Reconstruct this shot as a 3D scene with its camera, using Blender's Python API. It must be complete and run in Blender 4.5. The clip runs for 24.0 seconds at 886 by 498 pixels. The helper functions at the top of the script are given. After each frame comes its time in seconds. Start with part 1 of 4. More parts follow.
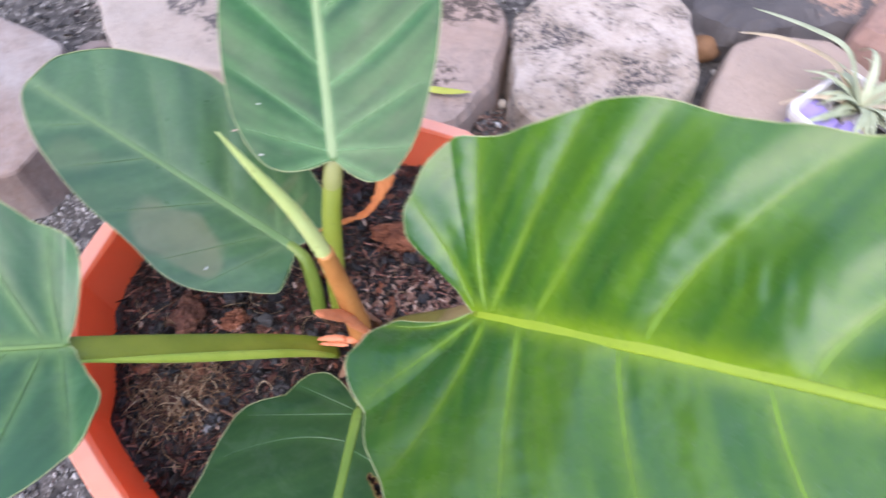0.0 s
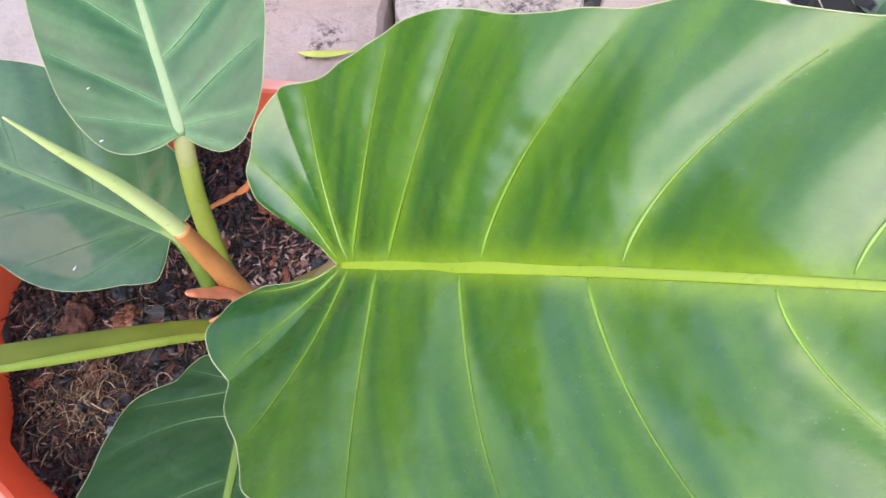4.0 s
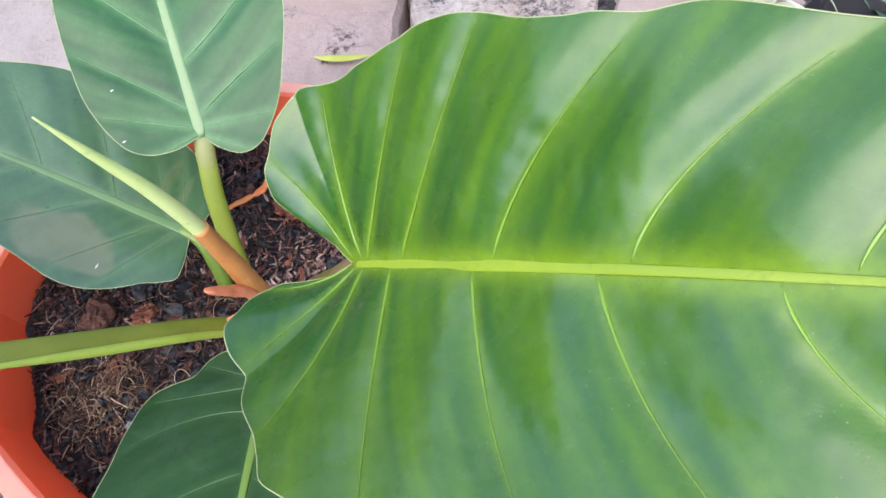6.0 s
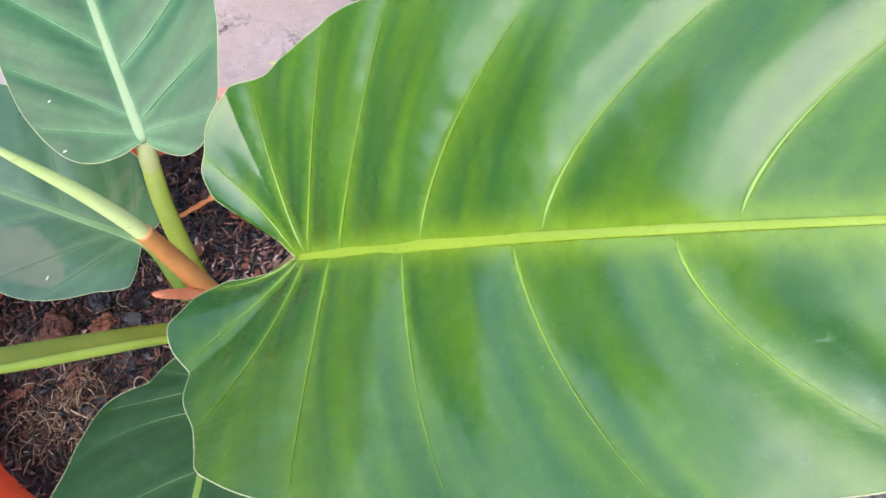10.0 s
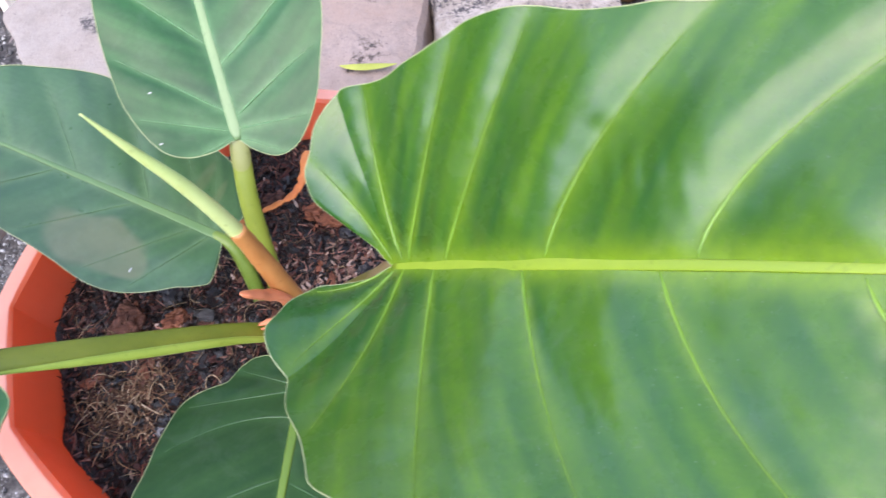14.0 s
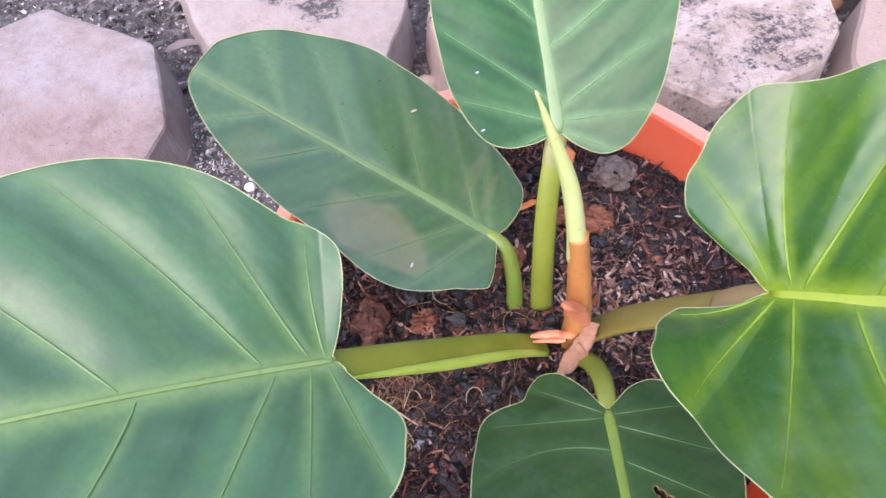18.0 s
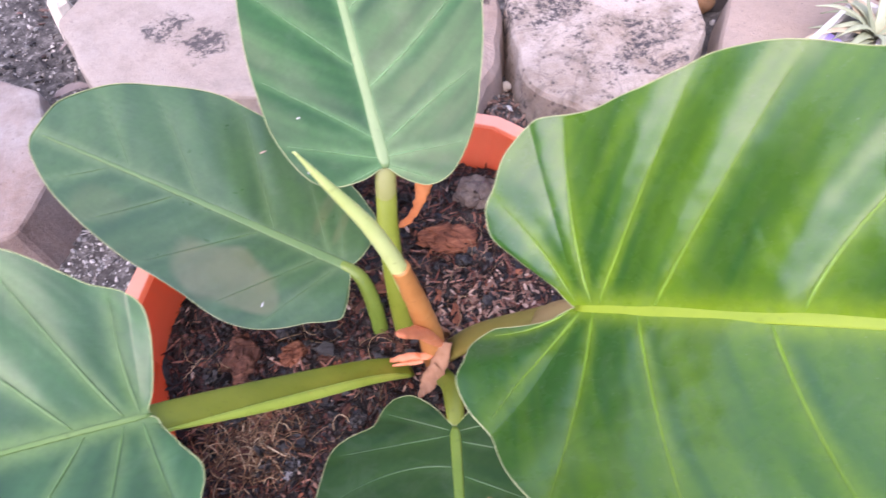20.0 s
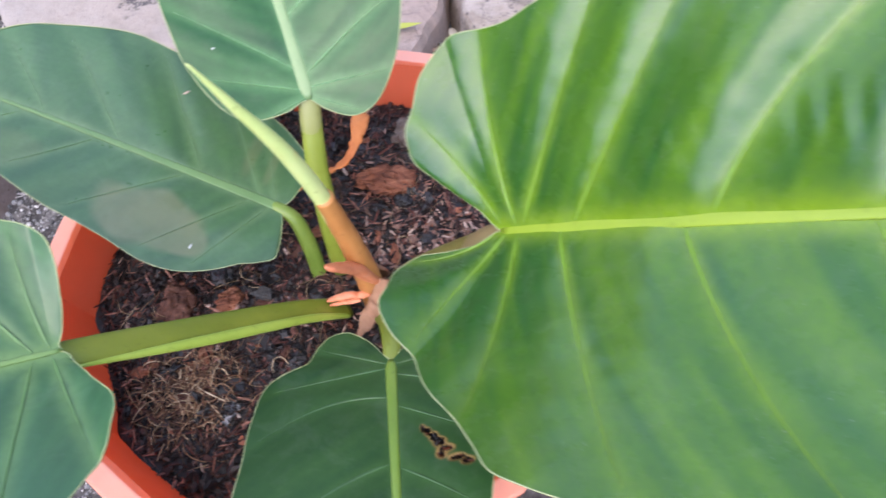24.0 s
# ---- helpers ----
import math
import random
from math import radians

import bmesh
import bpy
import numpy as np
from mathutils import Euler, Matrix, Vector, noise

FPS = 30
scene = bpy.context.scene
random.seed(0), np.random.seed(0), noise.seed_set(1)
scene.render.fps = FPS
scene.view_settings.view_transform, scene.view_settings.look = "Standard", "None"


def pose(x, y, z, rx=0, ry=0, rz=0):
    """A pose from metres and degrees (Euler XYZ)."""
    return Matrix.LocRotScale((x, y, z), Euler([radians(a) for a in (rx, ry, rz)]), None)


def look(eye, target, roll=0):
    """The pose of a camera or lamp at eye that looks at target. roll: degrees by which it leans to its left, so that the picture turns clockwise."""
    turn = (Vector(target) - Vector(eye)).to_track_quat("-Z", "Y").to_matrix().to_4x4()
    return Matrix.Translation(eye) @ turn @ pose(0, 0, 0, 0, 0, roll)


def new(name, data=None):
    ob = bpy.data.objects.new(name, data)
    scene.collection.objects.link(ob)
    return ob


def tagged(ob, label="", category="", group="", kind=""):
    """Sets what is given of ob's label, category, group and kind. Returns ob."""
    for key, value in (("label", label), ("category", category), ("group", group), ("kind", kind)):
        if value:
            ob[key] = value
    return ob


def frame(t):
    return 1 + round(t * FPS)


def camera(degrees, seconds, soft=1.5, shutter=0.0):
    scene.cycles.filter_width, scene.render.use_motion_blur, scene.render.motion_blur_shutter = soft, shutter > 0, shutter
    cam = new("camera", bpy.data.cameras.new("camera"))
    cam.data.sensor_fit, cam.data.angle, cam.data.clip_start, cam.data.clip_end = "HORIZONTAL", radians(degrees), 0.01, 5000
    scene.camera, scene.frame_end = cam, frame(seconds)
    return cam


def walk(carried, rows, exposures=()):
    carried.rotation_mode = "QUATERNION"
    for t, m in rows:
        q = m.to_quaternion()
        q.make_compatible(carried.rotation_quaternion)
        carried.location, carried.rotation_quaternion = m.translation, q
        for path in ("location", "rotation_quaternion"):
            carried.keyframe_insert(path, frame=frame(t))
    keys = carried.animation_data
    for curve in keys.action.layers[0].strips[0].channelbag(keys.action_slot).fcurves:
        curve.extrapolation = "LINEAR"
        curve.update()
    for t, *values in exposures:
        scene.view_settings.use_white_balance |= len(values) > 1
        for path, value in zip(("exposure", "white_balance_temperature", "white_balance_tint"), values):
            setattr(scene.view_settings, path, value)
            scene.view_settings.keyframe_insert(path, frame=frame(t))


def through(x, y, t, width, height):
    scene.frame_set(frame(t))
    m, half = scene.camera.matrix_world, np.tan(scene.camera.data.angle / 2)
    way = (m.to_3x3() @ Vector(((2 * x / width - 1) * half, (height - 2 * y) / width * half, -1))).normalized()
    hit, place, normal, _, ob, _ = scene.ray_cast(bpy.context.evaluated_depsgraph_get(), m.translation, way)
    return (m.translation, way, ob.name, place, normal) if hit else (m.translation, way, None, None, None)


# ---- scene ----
cam = camera(68.0, 24.0, 1.5, 0.5)
# seconds, eye, then yaw to the left, pitch up and roll in degrees
PATH = [
    (0, 0.0683, -0.2060, 0.5509, -1.59, -57.19, 1.69),
    (0.3, 0.0430, -0.1990, 0.5510, 1.75, -57.15, 3.00),
    (0.6, 0.0221, -0.2021, 0.5534, 1.78, -56.88, 2.23),
    (1, -0.0068, -0.1840, 0.5445, 2.58, -59.79, 2.49),
    (1.2, -0.0190, -0.1905, 0.5428, 2.51, -58.97, 3.03),
    (1.5, -0.0300, -0.1790, 0.5360, 3.20, -61.35, 4.50),
    (2, -0.0222, -0.1823, 0.5208, -0.53, -61.74, 4.41),
    (2.2, -0.0113, -0.1862, 0.5135, -2.96, -61.85, 4.94),
    (2.5, 0.0220, -0.1910, 0.5155, -5.40, -61.53, 4.90),
    (3, 0.0832, -0.2039, 0.5211, -10.45, -60.16, 3.05),
    (3.5, 0.1229, -0.2124, 0.5312, -9.15, -59.71, -1.20),
    (5.5, 0.1227, -0.2260, 0.5431, -4.11, -59.84, -4.79),
    (6, 0.1221, -0.2232, 0.5415, -4.36, -59.25, -5.10),
    (6.5, 0.1191, -0.2203, 0.5426, -5.51, -59.75, -5.07),
    (7, 0.1174, -0.2220, 0.5389, -5.98, -58.97, -4.74),
    (7.5, 0.1111, -0.2236, 0.5392, -6.07, -59.53, -5.74),
    (8, 0.1044, -0.2163, 0.5347, -7.56, -59.81, -5.04),
    (8.5, 0.0908, -0.2182, 0.5367, -3.31, -59.59, -8.71),
    (9, 0.1237, -0.2238, 0.5304, -5.55, -58.85, -6.46),
    (9.5, 0.1391, -0.2288, 0.5466, -6.86, -58.98, -6.84),
    (10, 0.1445, -0.2379, 0.5383, -6.11, -58.83, -7.07),
    (10.5, 0.1539, -0.2458, 0.5395, -4.99, -58.88, -7.60),
    (12.5, 0.1514, -0.2351, 0.5262, -0.03, -58.15, -9.88),
    (13, 0.1496, -0.2242, 0.5320, -2.41, -58.23, -8.43),
    (13.5, 0.1396, -0.2221, 0.5298, -1.29, -57.60, -9.36),
    (14, 0.1058, -0.2237, 0.5344, -3.01, -57.85, -6.16),
    (14.5, 0.0877, -0.2198, 0.5392, -2.03, -57.76, -6.17),
    (15, 0.0643, -0.2171, 0.5390, -2.34, -57.14, -4.86),
    (15.5, 0.0435, -0.2057, 0.5414, -3.13, -56.83, -3.35),
    (16, 0.0231, -0.1889, 0.5343, -2.17, -56.85, -3.55),
    (16.5, 0.0001, -0.1871, 0.5303, -1.51, -57.06, -3.31),
    (17, -0.0210, -0.1773, 0.5219, -1.83, -57.41, -3.97),
    (17.2, -0.0324, -0.1743, 0.5172, -2.09, -57.84, -3.33),
    (17.5, -0.0563, -0.1826, 0.5095, 0.95, -57.78, -4.05),
    (19.5, -0.0001, -0.1810, 0.5248, -3.04, -57.53, -4.47),
    (20, 0.0186, -0.1838, 0.5293, -4.72, -57.70, -4.50),
    (20.4, 0.0433, -0.1819, 0.5279, -6.60, -57.67, -3.62),
    (20.7, 0.0590, -0.1780, 0.5290, -5.70, -57.70, -4.35),
    (21, 0.0755, -0.1858, 0.5330, -7.47, -57.54, -4.73),
    (21.5, 0.1054, -0.1930, 0.5316, -9.62, -57.75, -3.98),
    (22, 0.1260, -0.2074, 0.5386, -8.67, -59.09, -6.37),
    (22.5, 0.1382, -0.2145, 0.5287, -11.01, -60.44, -7.11),
    (23, 0.1266, -0.2237, 0.5358, -10.57, -59.37, -6.59),
    (23.5, 0.0832, -0.2214, 0.5244, -9.51, -59.59, -5.44),
    (24, 0.0377, -0.2024, 0.5138, -8.95, -60.45, -3.04),
]


def aimed(x, y, z, yaw, pitch, roll):
    a, b = radians(yaw), radians(pitch)
    way = Vector((-math.sin(a) * math.cos(b), math.cos(a) * math.cos(b), math.sin(b)))
    return look((x, y, z), Vector((x, y, z)) + way, roll)


# seconds, stops, and the white balance in kelvin and tint
LIGHT_ROWS = [(0, 2.60, 7610, 22), (1, 2.72, 7610, 23), (2, 3.02, 7810, 37), (3, 2.74, 7810, 28), (6, 2.63, 7560, 18), (10, 2.71, 7510, 18), (13, 2.72, 7510, 20), (15, 2.69, 7560, 21),
              (16, 2.73, 7610, 25), (17, 2.79, 7660, 29), (20, 2.75, 7810, 34), (21, 2.41, 7710, 23), (22, 2.31, 7360, 9), (23, 2.38, 7360, 9), (24, 2.65, 7560, 21)]
walk(cam, [(t, aimed(*row)) for t, *row in PATH], LIGHT_ROWS)
# ---- end of camera ----
SKY_STRENGTH, SUN_STRENGTH = 0.15, 0.65
scene.view_settings.exposure = 1.25

# ---- world and light ----
world = bpy.data.worlds.new("world")
scene.world = world
world.use_nodes = True
wn = world.node_tree
wn.nodes.clear()
sky = wn.nodes.new("ShaderNodeTexSky")
sky.sky_type = "NISHITA"
sky.sun_disc = False
sky.sun_elevation = radians(54)
sky.sun_rotation = radians(212)
sky.air_density, sky.dust_density, sky.ozone_density = 1.0, 0.6, 1.0
wbg = wn.nodes.new("ShaderNodeBackground")
wbg.inputs["Strength"].default_value = SKY_STRENGTH
wout = wn.nodes.new("ShaderNodeOutputWorld")
wn.links.new(sky.outputs[0], wbg.inputs[0])
wn.links.new(wbg.outputs[0], wout.inputs[0])

sun_data = bpy.data.lights.new("sun", "SUN")
sun_data.energy, sun_data.angle, sun_data.color = SUN_STRENGTH, radians(70), (1.0, 0.98, 0.94)
sun = new("sun", sun_data)
sun.matrix_world = look((-0.311, -0.498, 0.809), (0, 0, 0))


# ---- materials ----
class Mat:
    """A node material with a few shorthand steps."""

    def __init__(self, name, rough=0.6, metal=0.0, spec=0.5):
        self.m = bpy.data.materials.new(name)
        self.m.use_nodes = True
        self.t = self.m.node_tree
        self.b = self.t.nodes["Principled BSDF"]
        self.b.inputs["Roughness"].default_value = rough
        self.b.inputs["Metallic"].default_value = metal
        self.b.inputs["Specular IOR Level"].default_value = spec
        self.co = self.t.nodes.new("ShaderNodeTexCoord").outputs["Object"]

    def link(self, a, b):
        self.t.links.new(a, b)

    def noise(self, scale, detail=4, rough=0.55, stretch=None, distort=0.0):
        n = self.t.nodes.new("ShaderNodeTexNoise")
        n.inputs["Scale"].default_value, n.inputs["Detail"].default_value = scale, detail
        n.inputs["Roughness"].default_value, n.inputs["Distortion"].default_value = rough, distort
        src = self.co
        if stretch:
            mp = self.t.nodes.new("ShaderNodeMapping")
            mp.inputs["Scale"].default_value = stretch
            self.link(src, mp.inputs[0])
            src = mp.outputs[0]
        self.link(src, n.inputs["Vector"])
        return n.outputs["Fac"]

    def cells(self, scale, feature="F1"):
        n = self.t.nodes.new("ShaderNodeTexVoronoi")
        n.feature = feature
        n.inputs["Scale"].default_value = scale
        self.link(self.co, n.inputs["Vector"])
        return n

    def ramp(self, fac, *stops):
        r = self.t.nodes.new("ShaderNodeValToRGB")
        e = r.color_ramp.elements
        while len(e) < len(stops):
            e.new(0.5)
        for el, (pos, col) in zip(e, stops):
            el.position = pos
            el.color = (*col, 1) if isinstance(col, tuple) else (col, col, col, 1)
        self.link(fac, r.inputs[0])
        return r.outputs[0]

    def mix(self, fac, a, b, kind="MIX"):
        n = self.t.nodes.new("ShaderNodeMix")
        n.data_type, n.blend_type = "RGBA", kind
        for value, sock in ((fac, n.inputs[0]), (a, n.inputs[6]), (b, n.inputs[7])):
            if isinstance(value, (int, float)):
                sock.default_value = value
            elif isinstance(value, tuple):
                sock.default_value = (*value, 1)
            else:
                self.link(value, sock)
        return n.outputs[2]

    def attr(self, name):
        n = self.t.nodes.new("ShaderNodeAttribute")
        n.attribute_name = name
        return n.outputs["Fac"]

    def island(self):
        return self.t.nodes.new("ShaderNodeNewGeometry").outputs["Random Per Island"]

    def bump(self, height, strength=0.3, distance=0.001, after=None):
        n = self.t.nodes.new("ShaderNodeBump")
        n.inputs["Strength"].default_value, n.inputs["Distance"].default_value = strength, distance
        self.link(height, n.inputs["Height"])
        if after is not None:
            self.link(after, n.inputs["Normal"])
        self.link(n.outputs[0], self.b.inputs["Normal"])
        return n.outputs[0]

    def colour(self, c):
        if isinstance(c, tuple):
            self.b.inputs["Base Color"].default_value = (*c, 1)
        else:
            self.link(c, self.b.inputs["Base Color"])
        return self

    def rough(self, fac):
        self.link(fac, self.b.inputs["Roughness"])
        return self


def blade_material(name, dark, mid, pale, rough=0.36, glow=0.0, patch=(0.2, 0.2, 0.08), patch_amount=0.0, spec=0.5, dust=0.0, coat=0.0):
    k = Mat(name, rough, 0.0, spec)
    k.b.inputs["Coat Weight"].default_value, k.b.inputs["Coat Roughness"].default_value, k.b.inputs["Coat IOR"].default_value = coat, rough * 0.75, 1.5
    fine = k.noise(260, 5, 0.65)
    tone = k.mix(0.35, k.attr("tone"), k.noise(22, 4, 0.6))
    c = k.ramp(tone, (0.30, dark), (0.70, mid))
    c = k.mix(k.attr("vein"), c, pale)
    c = k.mix(k.ramp(fine, (0.40, 0.0), (0.75, 0.35)), c, tuple(v * 0.8 for v in dark))
    if patch_amount:
        c = k.mix(k.mix(1.0, k.attr("patch"), k.ramp(k.noise(70, 4, 0.6), (0.2, patch_amount * 0.6), (0.6, patch_amount)), "MULTIPLY"), c, patch)
    if dust:
        # dust specks, clustered
        specks = k.ramp(k.mix(0.12, k.cells(330).outputs["Distance"], k.noise(700, 2)), (0.06, dust), (0.15, 0.0))
        zone = k.ramp(k.noise(26, 5, 0.75), (0.44, 0.0), (0.57, 1.0))
        c = k.mix(k.mix(1.0, specks, zone, "MULTIPLY"), c, (0.50, 0.56, 0.46))
    if dust:
        scuff = k.mix(1.0, k.ramp(k.noise(260, 5, 0.75, (1.0, 1.0, 0.3), 0.8), (0.60, 0.0), (0.70, 0.30)), k.ramp(k.noise(18, 4, 0.7), (0.45, 0.0), (0.60, 1.0)), "MULTIPLY")
        c = k.mix(scuff, c, (0.22, 0.32, 0.20))
    film = k.ramp(k.noise(48, 6, 0.7, None, 0.8), (0.50, 0.0), (0.72, 0.045))
    c = k.mix(film, c, (0.34, 0.42, 0.34))
    k.colour(c)
    k.rough(k.ramp(k.noise(55, 5, 0.65), (0.3, max(rough - 0.08, 0.05)), (0.75, rough + 0.16)))
    k.bump(k.mix(0.45, k.noise(90, 5, 0.65), k.noise(480, 4, 0.7)), 0.26, 0.0010)
    if glow:
        # light that passes through the thin blade
        tr = k.t.nodes.new("ShaderNodeBsdfTranslucent")
        k.link(k.mix(0.6, c, (0.23, 0.44, 0.01)), tr.inputs[0])
        ms = k.t.nodes.new("ShaderNodeMixShader")
        ms.inputs[0].default_value = glow
        out = k.t.nodes["Material Output"]
        k.link(k.b.outputs[0], ms.inputs[1])
        k.link(tr.outputs[0], ms.inputs[2])
        k.link(ms.outputs[0], out.inputs[0])
    return k.m


def stem_material(name, a, b, rough=0.42):
    k = Mat(name, rough)
    c = k.ramp(k.noise(35, 4, 0.6, (1, 1, 0.35)), (0.3, a), (0.7, b))
    c = k.mix(k.ramp(k.noise(260, 3), (0.62, 0.0), (0.72, 0.35)), c, tuple(v * 0.55 for v in a))
    k.colour(c)
    k.bump(k.noise(220, 4, 0.6, (1, 1, 0.15)), 0.2, 0.0006)
    return k.m


def stone_material(name, base, warm, stain, stain_at=0.55, rough=0.85, smudges=(), warm_spot=None, broken=0.0, mottle=1.0):
    """smudges: rows of x, y and size of dark stains, from the stone's middle; warm_spot: x, y and size of a reddish worn face."""
    k = Mat(name, rough, 0.0, 0.3)

    def blot(x, y, r, soft, wild):
        mp = k.t.nodes.new("ShaderNodeMapping")
        mp.inputs["Location"].default_value = (-x, -y, 0)
        k.link(k.co, mp.inputs[0])
        ln = k.t.nodes.new("ShaderNodeVectorMath")
        ln.operation = "LENGTH"
        k.link(mp.outputs[0], ln.inputs[0])
        ad = k.t.nodes.new("ShaderNodeMath")
        ad.operation = "MULTIPLY_ADD"
        k.link(k.noise(38, 5, 0.7, None, 0.5), ad.inputs[0])
        ad.inputs[1].default_value = wild
        k.link(ln.outputs["Value"], ad.inputs[2])
        mr = k.t.nodes.new("ShaderNodeMapRange")
        mr.inputs["From Min"].default_value, mr.inputs["From Max"].default_value = r + soft + wild * 0.5, r - soft + wild * 0.5
        k.link(ad.outputs[0], mr.inputs["Value"])
        return mr.outputs["Result"]

    c = k.ramp(k.noise(7, 5, 0.65), (0.36, base), (0.64, warm))
    if warm_spot:
        c = k.mix(blot(*warm_spot, 0.03, 0.06), c, warm)
    c = k.mix(k.ramp(k.noise(60, 6, 0.7), (0.35, 0.0), (0.75, 0.5 * mottle)), c, tuple(min(v * 1.2, 0.8) for v in base))
    c = k.mix(k.ramp(k.noise(24, 7, 0.78), (0.46, 0.0), (0.66, 0.75 * mottle)), c, tuple(v * 0.60 for v in warm))
    spots = k.mix(1.0, k.ramp(k.noise(13, 5, 0.75, None, 0.6), (stain_at, 0.0), (stain_at + 0.07, 1.0)), k.ramp(k.noise(150, 5, 0.75), (0.44, 0.0), (0.55, 1.0)), "MULTIPLY")
    c = k.mix(spots, c, stain)
    for x, y, r in smudges:
        c = k.mix(k.mix(1.0, blot(x, y, r, 0.004, 0.07), k.ramp(k.noise(62, 9, 0.82), (0.46 + broken * 0.6, 0.0), (0.51 + broken * 0.6, 0.97)), "MULTIPLY"), c, stain)
    c = k.mix(k.ramp(k.noise(420, 3, 0.6), (0.60, 0.0), (0.72, 0.5)), c, tuple(v * 0.4 for v in base))
    pits = k.mix(1.0, k.ramp(k.cells(120).outputs["Distance"], (0.07, 0.8), (0.14, 0.0)), k.ramp(k.noise(16, 4, 0.7), (0.46, 0.0), (0.58, 1.0)), "MULTIPLY")
    c = k.mix(pits, c, tuple(v * 0.3 for v in warm))
    if broken:
        # hairline cracks and pits
        crack = k.ramp(k.noise(7, 5, 0.55, None, 0.4), (0.490, 0.0), (0.50, 0.3), (0.510, 0.0))
        c = k.mix(crack, c, stain)
        c = k.mix(k.ramp(k.cells(85).outputs["Distance"], (0.10, 0.7), (0.20, 0.0)), c, stain)
    k.colour(c)
    h = k.mix(0.35, k.noise(70, 6, 0.65), k.noise(380, 4, 0.7))
    k.bump(h, 0.95 if broken else 0.75, 0.005 if broken else 0.0035)
    return k.m


def speckled(name, *stops, rough=0.85, scale=90, island=True, spec=0.3):
    k = Mat(name, rough, 0.0, spec)
    c = k.ramp(k.island() if island else k.noise(scale, 5, 0.7), *stops)
    c = k.mix(k.ramp(k.noise(scale * 6, 4, 0.7), (0.35, 0.0), (0.7, 0.55)), c, tuple(v * 0.45 for v in stops[0][1]))
    k.colour(c)
    k.bump(k.noise(scale * 5, 4, 0.7), 0.5, 0.0015)
    return k.m


M_BIG = blade_material("big_leaf_green", (0.013, 0.080, 0.011), (0.062, 0.160, 0.008), (0.135, 0.245, 0.012), 0.25, 0.20, spec=0.3, dust=0.46, coat=0.62)
M_LEAF = blade_material("leaf_green", (0.010, 0.062, 0.020), (0.027, 0.106, 0.035), (0.105, 0.205, 0.060), 0.42, 0.05, spec=0.42, coat=0.3)
M_LEAF_C = blade_material("upright_leaf_green", (0.007, 0.053, 0.018), (0.023, 0.100, 0.031), (0.075, 0.19, 0.075), 0.36, 0.06, spec=0.25, coat=0.10)
M_OLD = blade_material("old_leaf_green", (0.020, 0.068, 0.025), (0.043, 0.112, 0.039), (0.09, 0.165, 0.070), 0.34, 0.04, (0.130, 0.140, 0.070), 0.7, 0.5, coat=0.25)
M_LOW = blade_material("low_leaf_green", (0.006, 0.038, 0.009), (0.019, 0.066, 0.014), (0.03, 0.09, 0.022), 0.44, 0.03, (0.24, 0.14, 0.05), 0.9, spec=0.25)
M_RIB_D = stem_material("yellow_green_rib", (0.140, 0.225, 0.014), (0.195, 0.275, 0.022))
M_RIB = stem_material("pale_green_rib", (0.075, 0.158, 0.056), (0.105, 0.195, 0.072))
M_RIB_A = stem_material("fresh_green_rib", (0.095, 0.190, 0.052), (0.125, 0.220, 0.068), 0.42)
M_VEIN_E = stem_material("low_green_vein", (0.023, 0.076, 0.022), (0.036, 0.098, 0.033))
M_RIB_E = stem_material("lime_rib", (0.085, 0.170, 0.02), (0.125, 0.21, 0.03))
M_RIB_C = stem_material("light_green_rib", (0.095, 0.180, 0.072), (0.132, 0.220, 0.094))
M_VEIN_C = stem_material("soft_pale_vein", (0.070, 0.195, 0.075), (0.100, 0.235, 0.095), 0.32)
M_VEIN_D = stem_material("yellow_green_vein", (0.085, 0.200, 0.016), (0.125, 0.245, 0.024), 0.32)
M_VEIN = stem_material("green_vein", (0.050, 0.132, 0.046), (0.070, 0.158, 0.058), 0.40)
M_VEIN_A = stem_material("soft_green_vein", (0.060, 0.155, 0.048), (0.085, 0.185, 0.060), 0.40)
M_EDGE = stem_material("pale_margin", (0.20, 0.26, 0.11), (0.32, 0.35, 0.18), 0.5)
M_STEM = stem_material("olive_stem", (0.105, 0.140, 0.010), (0.170, 0.200, 0.020))
M_STEM_E = stem_material("short_olive_stem", (0.085, 0.125, 0.012), (0.135, 0.175, 0.022))
M_JOINT = stem_material("pinkish_brown_joint", (0.155, 0.118, 0.042), (0.210, 0.152, 0.076))
M_STEM_D = stem_material("shaded_olive_stem", (0.115, 0.105, 0.022), (0.180, 0.150, 0.045))
M_STEM_C = stem_material("fresh_stem", (0.125, 0.178, 0.018), (0.200, 0.245, 0.042))
M_STEM_B = stem_material("curved_stem", (0.080, 0.150, 0.018), (0.135, 0.205, 0.038))
M_JOINT_C = stem_material("pale_olive_joint", (0.165, 0.195, 0.055), (0.215, 0.225, 0.085))
M_EDGE_STEM = stem_material("lime_edge", (0.20, 0.29, 0.035), (0.28, 0.37, 0.06))
M_SPEAR = stem_material("spear_green", (0.38, 0.48, 0.15), (0.50, 0.59, 0.26), 0.38)
M_SHEATH = stem_material("orange_sheath", (0.30, 0.115, 0.032), (0.46, 0.205, 0.065), 0.45)
M_FLAP = stem_material("pink_sheath", (0.46, 0.13, 0.06), (0.58, 0.22, 0.11), 0.5)
M_DRY = stem_material("dry_sheath", (0.15, 0.072, 0.040), (0.31, 0.165, 0.098), 0.8)
